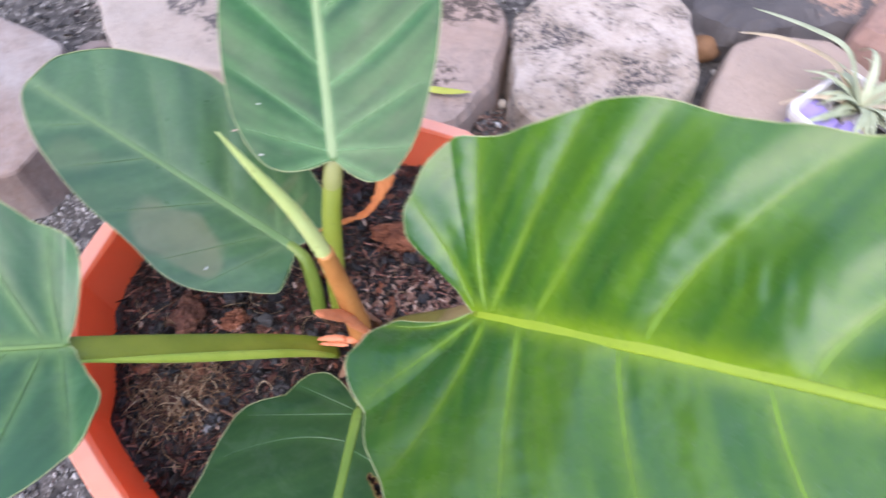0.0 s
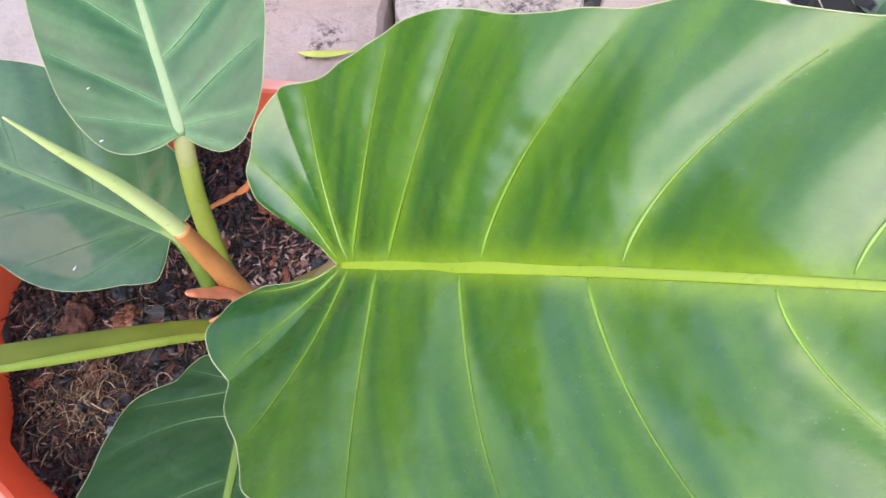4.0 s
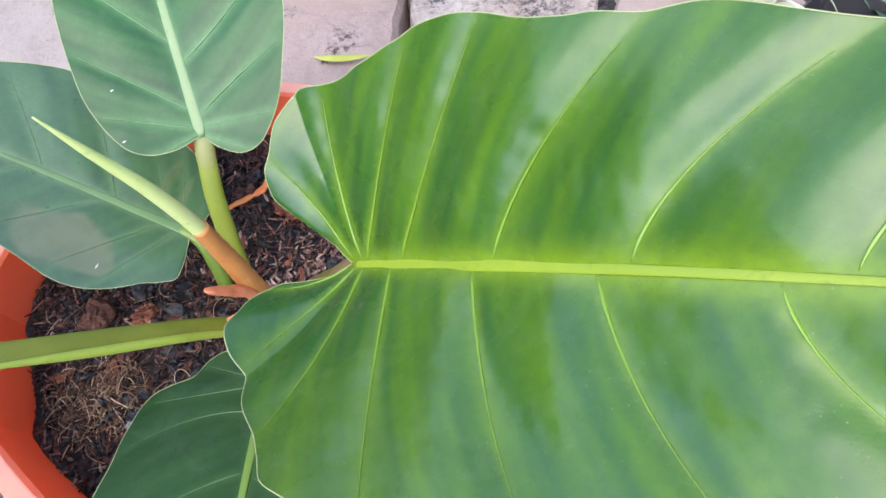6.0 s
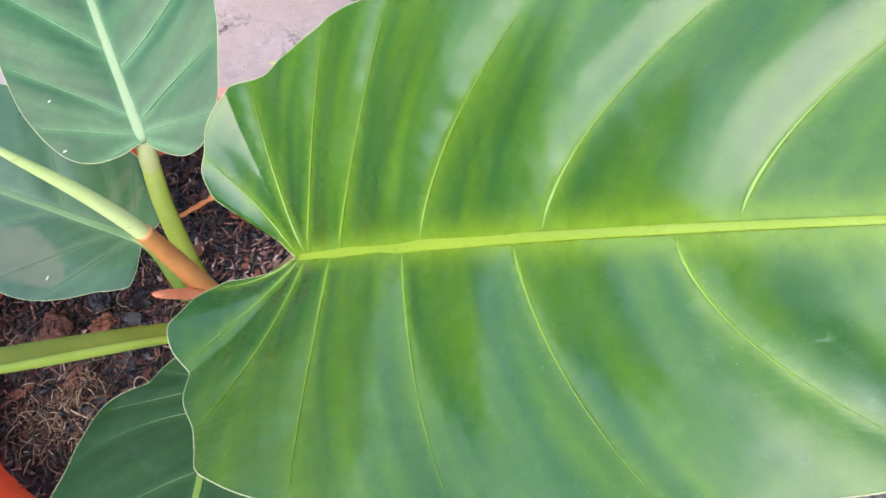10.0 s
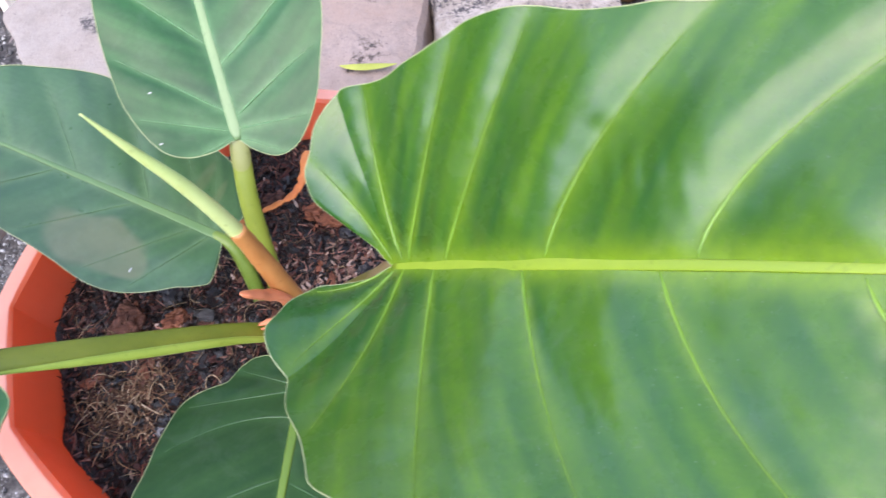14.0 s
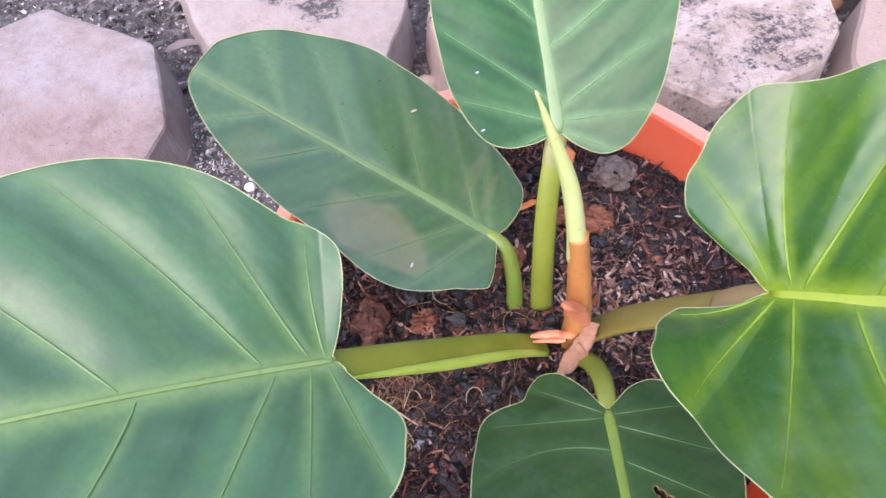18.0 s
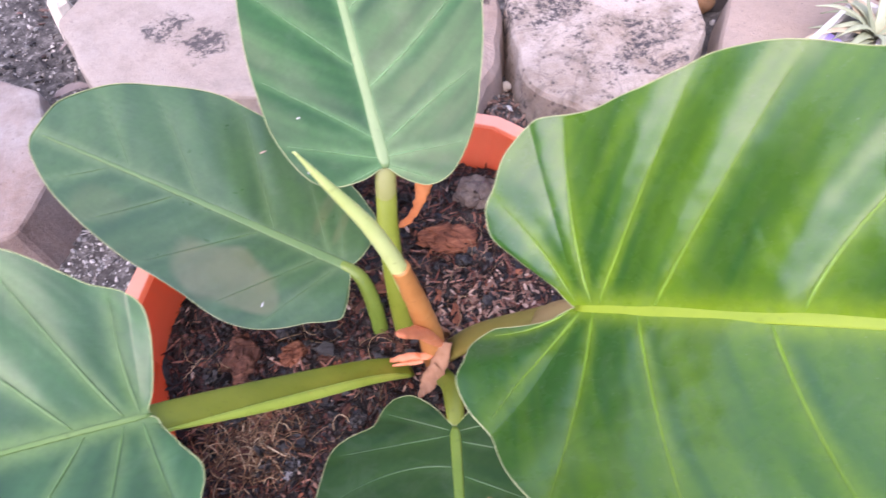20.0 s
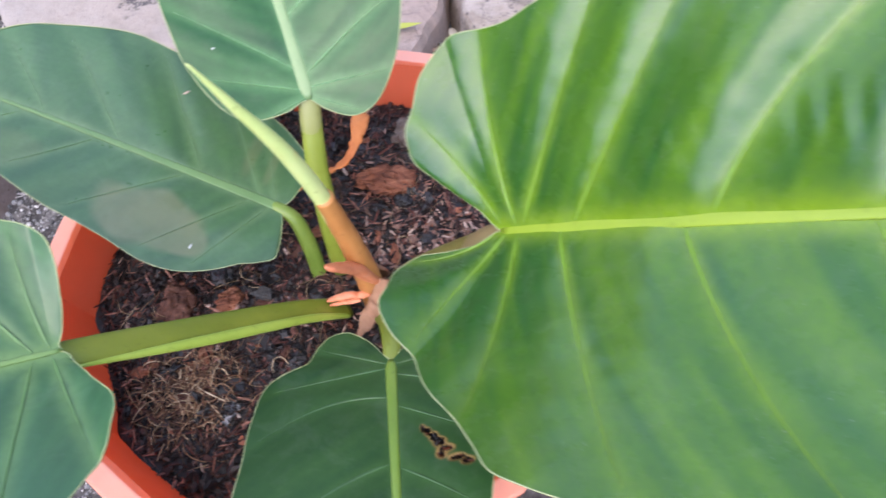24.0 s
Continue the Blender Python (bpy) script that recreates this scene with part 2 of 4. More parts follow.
M_PEEL = stem_material("orange_peel_strip", (0.46, 0.12, 0.028), (0.62, 0.21, 0.055), 0.6)


def pot_material(name, dark, pale, through):
    k = Mat(name, 0.40, 0.0, 0.45)
    c = k.ramp(k.noise(18, 4), (0.3, dark), (0.7, pale))
    c = k.mix(k.ramp(k.noise(120, 5, 0.7), (0.55, 0.0), (0.75, 0.25)), c, tuple(v * 0.85 for v in dark))
    # scratches and dry water marks
    c = k.mix(k.ramp(k.noise(60, 6, 0.75, (1, 1, 0.25), 0.6), (0.58, 0.0), (0.70, 0.22)), c, (0.80, 0.42, 0.32))
    k.colour(c)
    k.rough(k.ramp(k.noise(60, 4), (0.3, 0.34), (0.7, 0.52)))
    k.bump(k.noise(90, 3), 0.06, 0.001)
    # thin plastic lets some light through
    tr = k.t.nodes.new("ShaderNodeBsdfTranslucent")
    tr.inputs[0].default_value = (0.97, 0.27, 0.11, 1)
    ms = k.t.nodes.new("ShaderNodeMixShader")
    ms.inputs[0].default_value = through
    k.link(k.b.outputs[0], ms.inputs[1])
    k.link(tr.outputs[0], ms.inputs[2])
    k.link(ms.outputs[0], k.t.nodes["Material Output"].inputs[0])
    return k.m


M_POT = pot_material("terracotta_plastic", (0.72, 0.165, 0.080), (0.78, 0.20, 0.105), 0.48)
M_LIP = pot_material("pale_terracotta_plastic", (0.76, 0.30, 0.21), (0.82, 0.38, 0.28), 0.2)
M_SOIL = speckled("dark_soil", (0.3, (0.004, 0.0032, 0.0034)), (0.7, (0.014, 0.009, 0.0085)), island=False, scale=70, rough=0.5, spec=0.5)
M_CRUMB = speckled("soil_crumb", (0.0, (0.004, 0.0035, 0.004)), (0.55, (0.011, 0.0075, 0.008)), (0.85, (0.050, 0.020, 0.017)), (1.0, (0.16, 0.062, 0.046)), scale=120, rough=0.42, spec=0.5)
M_BARK = speckled("coco_bark", (0.0, (0.034, 0.016, 0.014)), (0.6, (0.125, 0.045, 0.034)), (1.0, (0.32, 0.115, 0.065)), scale=120)


def fibrous(name, dark, mid, pale):
    """Bark torn along its grain."""
    k = Mat(name, 0.85, 0.0, 0.3)
    grain = k.noise(150, 6, 0.75, (0.18, 1.4, 1.4), 0.4)
    k.colour(k.ramp(grain, (0.32, dark), (0.52, mid), (0.70, pale)))
    k.bump(grain, 0.9, 0.002)
    return k.m


M_CHIP = fibrous("orange_bark", (0.060, 0.018, 0.010), (0.20, 0.070, 0.038), (0.38, 0.17, 0.10))
M_CHIP_DARK = fibrous("brown_bark", (0.022, 0.009, 0.007), (0.105, 0.042, 0.028), (0.26, 0.125, 0.08))
M_HUSK = speckled("rice_husk", (0.0, (0.13, 0.070, 0.055)), (0.6, (0.26, 0.155, 0.120)), (1.0, (0.55, 0.41, 0.34)), scale=200)
M_FIBRE = speckled("dry_fibre", (0.0, (0.07, 0.036, 0.022)), (0.6, (0.20, 0.12, 0.07)), (1.0, (0.50, 0.38, 0.24)), scale=200)
M_HAY = speckled("hay_fibre", (0.0, (0.06, 0.030, 0.020)), (0.5, (0.19, 0.095, 0.055)), (0.85, (0.36, 0.23, 0.13)), (1.0, (0.62, 0.50, 0.34)), scale=200)
M_MOULD = speckled("white_mould", (0.50, (0.010, 0.010, 0.011)), (0.66, (0.36, 0.36, 0.37)), island=False, scale=330)
M_SHRED = speckled("coco_shred", (0.0, (0.006, 0.004, 0.004)), (0.45, (0.022, 0.009, 0.008)), (0.80, (0.135, 0.046, 0.034)), (1.0, (0.42, 0.21, 0.155)), scale=200)
M_FLAKE = speckled("pale_flake", (0.0, (0.16, 0.15, 0.145)), (0.6, (0.34, 0.33, 0.32)), (1.0, (0.60, 0.58, 0.56)), scale=200)
M_DEAD = stem_material("dead_leaf", (0.10, 0.078, 0.078), (0.18, 0.145, 0.14), 0.75)
M_LITTER = speckled("brown_litter", (0.0, (0.06, 0.034, 0.027)), (0.6, (0.17, 0.10, 0.08)), (1.0, (0.40, 0.28, 0.23)), scale=200)
M_CHAR = speckled("charcoal", (0.0, (0.005, 0.005, 0.006)), (1.0, (0.016, 0.015, 0.017)), scale=150, rough=0.38, spec=0.5)
M_GRAVEL = speckled("grey_gravel", (0.0, (0.030, 0.030, 0.031)), (0.5, (0.10, 0.10, 0.10)), (0.80, (0.28, 0.28, 0.275)), (1.0, (0.68, 0.67, 0.65)), scale=160)
M_GRAVEL_PALE = speckled("pale_grey_gravel", (0.0, (0.10, 0.10, 0.10)), (0.5, (0.27, 0.27, 0.27)), (0.85, (0.44, 0.44, 0.44)), (1.0, (0.66, 0.65, 0.64)), scale=160)
M_GROUND = speckled("rough_ground", (0.36, (0.020, 0.019, 0.019)), (0.54, (0.085, 0.08, 0.078)), (0.70, (0.26, 0.25, 0.24)), island=False, scale=75)
M_PEBBLE = stone_material("white_pebble", (0.62, 0.58, 0.52), (0.70, 0.64, 0.56), (0.4, 0.3, 0.2), 0.75)
M_PAVER = stone_material("grey_pink_paver", (0.270, 0.242, 0.223), (0.255, 0.215, 0.190), (0.05, 0.047, 0.05), 0.64, smudges=((-0.012, -0.012, 0.022), (0.030, -0.045, 0.024)), mottle=0.65)
M_PAVER_RED = stone_material("reddish_paver", (0.245, 0.234, 0.231), (0.200, 0.142, 0.120), (0.10, 0.08, 0.08), 0.64, rough=0.6, smudges=(), warm_spot=(0.03, -0.085, 0.105), mottle=0.8)
M_PAVER_ROUGH = stone_material("rough_stained_paver", (0.41, 0.365, 0.335), (0.27, 0.21, 0.165), (0.05, 0.046, 0.050), 0.50, smudges=((-0.050, 0.025, 0.022), (-0.022, -0.085, 0.018), (0.022, -0.080, 0.022), (0.050, -0.040, 0.012)), broken=0.09, warm_spot=(-0.085, -0.120, 0.05))
M_PAVER_BROWN = stone_material("brown_stained_paver", (0.25, 0.182, 0.152), (0.34, 0.270, 0.240), (0.05, 0.04, 0.035), 0.56, smudges=((0.05, 0.10, 0.06),))
M_PAVER_TAN = stone_material("tan_stone", (0.285, 0.220, 0.185), (0.305, 0.240, 0.205), (0.17, 0.13, 0.11), 0.74, mottle=0.4)
M_DARKSTONE = stone_material("dark_stone", (0.045, 0.043, 0.047), (0.085, 0.078, 0.078), (0.30, 0.19, 0.145), 0.8, rough=0.6, smudges=((0.03, -0.03, 0.035), (0.10, -0.02, 0.04)))
M_BROWNPEBBLE = stone_material("brown_pebble", (0.16, 0.085, 0.045), (0.22, 0.12, 0.065), (0.05, 0.03, 0.02), 0.7)
M_REDSTONE = stone_material("red_brown_stone", (0.22, 0.13, 0.11), (0.28, 0.19, 0.16), (0.07, 0.05, 0.05), 0.6)


def plain(name, colour, rough=0.45, scale=80):
    k = Mat(name, rough)
    k.colour(k.ramp(k.noise(scale, 4), (0.35, tuple(v * 0.86 for v in colour)), (0.65, colour)))
    k.bump(k.noise(scale * 4, 3), 0.1, 0.0005)
    return k.m


M_CONCRETE = plain("weathered_concrete", (0.30, 0.29, 0.27), 0.9, 6)
M_WHITE = plain("white_plastic", (0.56, 0.555, 0.555), 0.4)
M_LILAC = plain("lilac_card", (0.27, 0.22, 0.52), 0.6)
M_BLACK = plain("black_plastic", (0.03, 0.03, 0.035), 0.5)
M_AIR = stem_material("silver_leaf", (0.20, 0.24, 0.15), (0.33, 0.37, 0.26), 0.6)
M_AIR_DRY = stem_material("straw_leaf", (0.30, 0.24, 0.15), (0.45, 0.38, 0.28), 0.7)
M_LOW_PLAIN = stem_material("dark_green_leaf", (0.020, 0.062, 0.026), (0.034, 0.090, 0.040), 0.4)
M_YELLOW = stem_material("fallen_leaf_yellow", (0.29, 0.32, 0.045), (0.40, 0.42, 0.08), 0.55)


# ---- building helpers ----
def smooth(me):
    me.polygons.foreach_set("use_smooth", [True] * len(me.polygons))


def mesh_of(name, verts, faces, material, shade=True):
    me = bpy.data.meshes.new(name)
    me.from_pydata([tuple(v) for v in verts], [], faces)
    me.materials.append(material)
    if shade:
        smooth(me)
    me.update()
    return me


def part(name, me, parent=None, label=""):
    ob = new(name, me)
    ob.parent = parent
    return tagged(ob, label)


def thing(name, place, label, category, group="", kind=""):
    ob = new(name)
    ob.empty_display_size = 0.02
    ob.location = place
    return tagged(ob, label, category, group, kind)


def spline(points, steps):
    """Catmull-Rom through rows of numbers."""
    p = np.array(points, float)
    p = np.vstack([2 * p[0] - p[1], p, 2 * p[-1] - p[-2]])
    out = []
    for i in range(1, len(p) - 2):
        for t in np.arange(0, 1, 1.0 / steps):
            a, b, c, d = p[i - 1], p[i], p[i + 1], p[i + 2]
            out.append(0.5 * (2 * b + (c - a) * t + (2 * a - 5 * b + 4 * c - d) * t * t + (3 * b - a - 3 * c + d) * t ** 3))
    out.append(p[-2])
    return np.array(out)


def sweep(path, width, thick, up=(0, 0, 1), sides=14, flat=0.0, channel=0.0):
    """Verts and faces of a tapered stalk: path rows of xyz, half widths and half thicknesses per row; flat presses its top, channel hollows it."""
    path, up = np.asarray(path, float), np.asarray(up, float)
    tan = np.gradient(path, axis=0)
    tan /= np.linalg.norm(tan, axis=1)[:, None] + 1e-12
    side = np.cross(tan, up)
    side /= np.linalg.norm(side, axis=1)[:, None] + 1e-9
    nor = np.cross(side, tan)
    ang = np.linspace(0, 2 * np.pi, sides, endpoint=False)
    ca, sa = np.cos(ang), np.sin(ang)
    top = np.where(sa > 0, sa * (1 - flat) - channel * sa * sa * (1 - ca * ca), sa)
    verts = (path[:, None] + side[:, None] * (ca[None] * np.asarray(width)[:, None])[..., None] + nor[:, None] * (top[None] * np.asarray(thick)[:, None])[..., None]).reshape(-1, 3)
    n = len(path)
    faces = [(i * sides + j, i * sides + (j + 1) % sides, (i + 1) * sides + (j + 1) % sides, (i + 1) * sides + j) for i in range(n - 1) for j in range(sides)]
    faces += [tuple(range(sides))[::-1], tuple((n - 1) * sides + j for j in range(sides))]
    return verts, faces


def stalk(name, points, material, parent, label="", steps=10, rag=0.0, **shape):
    """points: rows of x, y, z, half width, half thickness; rag: how far its surface is frayed."""
    rows = spline(points, steps)
    v, f = sweep(rows[:, :3], rows[:, 3], rows[:, 4], **shape)
    if rag:
        v = v + rag * np.stack([ridged(v, 260, 1), ridged(v, 260, 5), ridged(v, 260, 9)], -1)
    return part(name, mesh_of(name, v, f, material), parent, label)


def eased(keys, x):
    """Smooth monotone curve through pairs of key and value."""
    kx, ky = np.array(keys, float).T
    d = np.diff(ky) / np.diff(kx)
    m = np.zeros(len(kx))
    m[0], m[-1] = d[0] * 0, d[-1]
    for i in range(1, len(kx) - 1):
        m[i] = 0 if d[i - 1] * d[i] <= 0 else 2 / (1 / d[i - 1] + 1 / d[i])
    i = np.clip(np.searchsorted(kx, x) - 1, 0, len(d) - 1)
    h = kx[i + 1] - kx[i]
    t = (x - kx[i]) / h
    return (1 + 2 * t) * (1 - t) ** 2 * ky[i] + t * (1 - t) ** 2 * h * m[i] + t * t * (3 - 2 * t) * ky[i + 1] + t * t * (t - 1) * h * m[i + 1]


def ridged(v, scale, seed=0):
    return np.array([noise.noise(Vector((x * scale + seed, y * scale, z * scale))) for x, y, z in v])


# ---- the plant's leaves ----
class Blade:
    """A cordate leaf: a curved midrib from the stalk's top, and two wings at their own angles to it."""

    def __init__(self, base, heading, pitch, droop, left, right, curl=(0, 0), bend=0.0, quilt=0.0015, ribs=((), ()), soft=0.0035, steep=0.3, lobe=(0, 0), crease=0.0026, trough=0.0):
        self.soft, self.steep, self.lobe, self.crease, self.trough = soft, steep, lobe, crease, trough
        self.base, self.left, self.right, self.curl = np.array(base), left, right, curl
        self.u = np.linspace(-0.15, 0.5, 651)
        pit = np.radians(np.where(self.u > 0, pitch + droop * self.u, pitch))
        head = np.radians(heading) + np.radians(bend) * np.maximum(self.u, 0)
        tan = np.stack([np.cos(pit) * np.cos(head), np.cos(pit) * np.sin(head), np.sin(pit)], -1)
        c = np.vstack([np.zeros(3), np.cumsum((tan[1:] + tan[:-1]) / 2 * (self.u[1] - self.u[0]), axis=0)])
        self.c = c - c[np.argmin(abs(self.u))] + self.base
        self.h = np.stack([-np.sin(head), np.cos(head), 0 * head], -1)
        self.n = np.cross(tan, self.h)
        self.quilt, self.ribs = (quilt if isinstance(quilt, tuple) else (quilt, quilt)), ribs

    @staticmethod
    def rib_u(rib, s):
        """Along the midrib, where a side vein is at the distance s from it: start, lean and forward curve."""
        return rib[0] + rib[1] * s + rib[2] * s * s

    def relief(self, u, v):
        """Height of the quilting, and nearness to a vein from 0 to 1."""
        s = np.abs(v)
        height, near = np.zeros_like(u), np.exp(-((s / self.soft) ** 2))
        for side in (0, 1):
            pick = (v > 0) == (side == 0)
            starts = [(-0.03, -3.0, 0)] + list(self.ribs[side]) + [(0.38, 0.5, 5)]
            lines = np.array([self.rib_u(q, s) for q in starts])
            for k in range(len(starts) - 1):
                lo, hi = lines[k], lines[k + 1]
                inside = pick & (u >= lo) & (u < hi)
                ph = np.clip((u - lo) / np.maximum(hi - lo, 1e-4), 0, 1)
                height = np.where(inside, (np.sqrt(((1 - self.steep) * np.sin(np.pi * ph) + self.steep * np.sin(np.pi * ph ** 1.75)) ** 2 + (np.pi * self.crease / np.maximum(hi - lo, 0.004)) ** 2) - np.pi * self.crease / np.maximum(hi - lo, 0.004)) * (1 - np.exp(-s / 0.020)) * np.clip((hi - lo) / 0.045, 0.35, 1.5), height)
                gap = np.minimum(u - lo, hi - u)
                near = np.where(inside, np.maximum(near, 0.75 * np.exp(-((gap / 0.0034) ** 2)) * np.exp(-s / 0.07)), near)
        return np.where(v > 0, self.quilt[0], self.quilt[1]) * height, near

    def at(self, u, v, lift=0.0):
        u, v = np.asarray(u, float), np.asarray(v, float)

        def along(m):
            return np.stack([np.interp(u, self.u, m[:, k]) for k in range(3)], -1)

        def wing(q):
            return np.radians(np.clip(q[0] + q[1] * np.maximum(u, 0) + q[2] * np.maximum(-u, 0), -60, 80))

        a = np.where(v > 0, wing(self.left), wing(self.right))
        c = np.where(v > 0, self.curl[0], self.curl[1])
        s = np.abs(v)
        # the wings round into the midrib
        ear = np.where(v > 0, self.lobe[0], self.lobe[1]) * np.minimum(u - 0.03, 0) ** 2 * s / (s + 0.012)
        bed = s - self.trough * (1 - np.exp(-s / self.trough)) if self.trough else s
        rise = bed * np.sin(a) + c * v * v + ear + lift
        out = v * np.cos(a)
        n, h = along(self.n), along(self.h)
        return along(self.c) + h * (out - np.sign(v) * lift * np.sin(a))[..., None] + n * (rise + lift * (np.cos(a) - 1))[..., None]

    def surface(self, u, v, lift=0.0):
        return self.at(u, v, self.relief(u, v)[0] + lift)


def build_leaf(plant, label, blade, left, right, materials, rings=44, steps=120, wavy=0.0, seed=0, rib=(0.0045, 0.0012), rib_end=0.17, vein=0.0011, vein_label="", holes=(), patches=(), streak=0.0, taper=0.72, ripples=(), dark_base=0.0, slim=1.0, pucker=0.0):
    skin, m_rib, m_vein = materials
    ang = np.concatenate([np.linspace(0.0, 180, steps), -np.linspace(180, 0.0, steps)[1:-1]])
    rad = np.where(ang >= 0, eased(left, np.abs(ang)), eased(right, np.abs(ang)))
    rad = rad * (1 + wavy * np.array([noise.noise(Vector((a * 0.09, seed, 0.3))) for a in ang]))
    rho = np.linspace(0, 1, rings + 1)[1:] ** 0.8
    u = (rho[:, None] * rad[None] * np.cos(np.radians(ang))[None]).ravel()
    v = (rho[:, None] * rad[None] * np.sin(np.radians(ang))[None]).ravel()
    v = np.where(np.abs(v) < 1e-6, 1e-6, v)
    height, near = blade.relief(u, v)
    edge = np.repeat(rho, len(ang))
    fade = 1 - 0.6 * edge ** 4
    lip = 0.0016 * wavy * 30 * edge ** 5 * np.array([noise.noise(Vector((a * 0.12, seed + 5, 0))) for a in np.tile(ang, rings)])
    s_abs = np.abs(v)
    lean = u - 0.45 * s_abs - 3.0 * s_abs ** 2
    if streak:
        # fine ridges that run out along the side veins
        fine = np.array([noise.noise(Vector((a * 120, b * 16, seed + 30 + (7 if c > 0 else 0)))) + 0.5 * noise.noise(Vector((a * 260, b * 30, seed + 40))) for a, b, c in zip(lean, s_abs, v)])
        height = height + streak * fine * np.clip(s_abs / 0.012, 0, 1)
    if pucker:
        # shallow uneven puckering of the blade
        height = height + pucker * np.array([noise.noise(Vector((a * 45, b * 45, seed + 60))) + 0.4 * noise.noise(Vector((a * 120, b * 120, seed + 70))) for a, b in zip(u, v)]) * np.clip(s_abs / 0.010, 0, 1)
    for ru, rs, spread, pace, tall in ripples:
        # small crosswise wrinkles between two side veins
        height = height + tall * np.cos((u - ru) * 2 * np.pi / pace) * np.exp(-((u - ru) / spread) ** 2 - ((v - rs) / (0.5 * spread)) ** 2)
    pts = blade.at(u, v, height * fade + lip)
    n = len(ang)
    verts = [tuple(blade.at(0.0, 1e-6))] + [tuple(p) for p in pts]
    faces = [(0, 1 + j, 1 + (j + 1) % n) for j in range(n)]
    for i in range(rings - 1):
        a = 1 + i * n
        faces += [(a + j, a + n + j, a + n + (j + 1) % n, a + (j + 1) % n) for j in range(n)]
    if holes:
        uv = np.vstack([[0, 0], np.stack([u, v], -1)])

        def torn(f):
            c = uv[list(f)].mean(0)
            return any(((c[0] - hu) / ru) ** 2 + ((c[1] - hv) / rv) ** 2 < 1 + 0.5 * noise.noise(Vector((c[0] * 400, c[1] * 400, seed))) for hu, hv, ru, rv in holes)

        faces = [f for f in faces if not torn(f)]
    me = mesh_of("leaf", verts, faces, skin)
    layer = me.attributes.new("vein", "FLOAT", "POINT")
    layer.data.foreach_set("value", np.concatenate([[1.0], near]).astype(np.float32))
    tone = np.array([0.5 + 0.42 * noise.noise(Vector((a * 75, b * 14, seed + (9 if c > 0 else 0)))) + 0.22 * noise.noise(Vector((a * 210, b * 24, seed + 3))) for a, b, c in zip(lean, s_abs, v)])
    # dark_base lowers the tone to a deeper green round the stalk, more for v < 0
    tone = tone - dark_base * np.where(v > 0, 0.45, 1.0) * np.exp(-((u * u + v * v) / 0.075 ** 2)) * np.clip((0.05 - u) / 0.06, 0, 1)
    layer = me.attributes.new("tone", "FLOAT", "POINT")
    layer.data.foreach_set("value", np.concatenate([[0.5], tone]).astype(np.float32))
    if patches:
        mask = np.zeros_like(u)
        for pu, pv, ru, rv, *amount in patches:
            d = np.hypot((u - pu) / ru, (v - pv) / rv) + 0.25 * np.array([noise.noise(Vector((a * 60, b * 60, 2))) for a, b in zip(u, v)])
            mask = np.maximum(mask, np.clip((1.1 - d) / 0.26, 0, 1) * (amount[0] if amount else 1.0))
        layer = me.attributes.new("patch", "FLOAT", "POINT")
        layer.data.foreach_set("value", np.concatenate([[0.0], mask]).astype(np.float32))
    ob = part("leaf", me, plant, label)
    solid = ob.modifiers.new("thickness", "SOLIDIFY")
    solid.thickness, solid.offset = 0.0006, -1
    # pale margin round the blade
    w, f = sweep(pts[-n:][np.r_[0:n, 0]], np.full(n + 1, 0.00025), np.full(n + 1, 0.00025), (0.1, 0.2, 1), 6)
    part("margin", mesh_of("margin", w, f, M_EDGE), ob, "thin pale edge of the leaf")
    # midrib
    us = np.linspace(-0.003, min(left[0][1] * 0.97, rib_end), 60)
    k = (us - us[0]) / (us[-1] - us[0])
    wide, thick = rib[0] * (1 - taper * k ** slim) * np.clip(0.45 + (us - us[0]) / 0.010, 0, 1), rib[1] * (1 - 0.5 * k)
    mid = blade.at(us, np.full_like(us, 1e-6), 0.0006)
    nor = np.stack([np.interp(us, blade.u, blade.n[:, q]) for q in range(3)], -1)
    tilt = nor + np.stack([np.interp(us, blade.u, blade.h[:, q]) for q in range(3)], -1) * (-math.sin(radians((blade.left[0] - blade.right[0]) / 2)))
    w, f = sweep(mid, wide, thick, tilt.mean(0), 14, 0.35)
    part("midrib", mesh_of("midrib", w, f, m_rib), ob, vein_label)
    # side veins
    for side in (0, 1):
        sgn, table = (1, left) if side == 0 else (-1, right)
        for start in blade.ribs[side]:
            s = np.linspace(0.0025, 0.16, 90)
            uu = blade.rib_u(start, s)
            th, rr = np.degrees(np.arctan2(s, uu)), np.hypot(uu, s)
            ok = rr < eased(table, np.clip(th, 0.01, 179.9)) * 0.93
            stop = np.argmin(ok) if not ok.all() else len(s)
            if stop < 8:
                continue
            uu, ss = uu[:stop], s[:stop]
            k = ss / ss[-1]
            # they rise out of the midrib's foot and sink into the blade towards its edge
            line = blade.surface(uu, sgn * ss, (0.0001 + 0.07 * blade.quilt[side]) * np.clip((ss - 0.002) / 0.008, 0, 1))
            wv = vein * (1 - 0.88 * k ** 0.55) * np.clip(ss / 0.010, 0.25, 1)
            w, f = sweep(line, wv, wv * 0.25 + 0.0001, (0, 0, 1), 8)
            part("vein", mesh_of("vein", w, f, m_vein), ob)
    return ob


plant = thing("potted_philodendron", (0, 0, 0), "green foliage plant with glossy heart-shaped leaves in a terracotta pot", "plant")

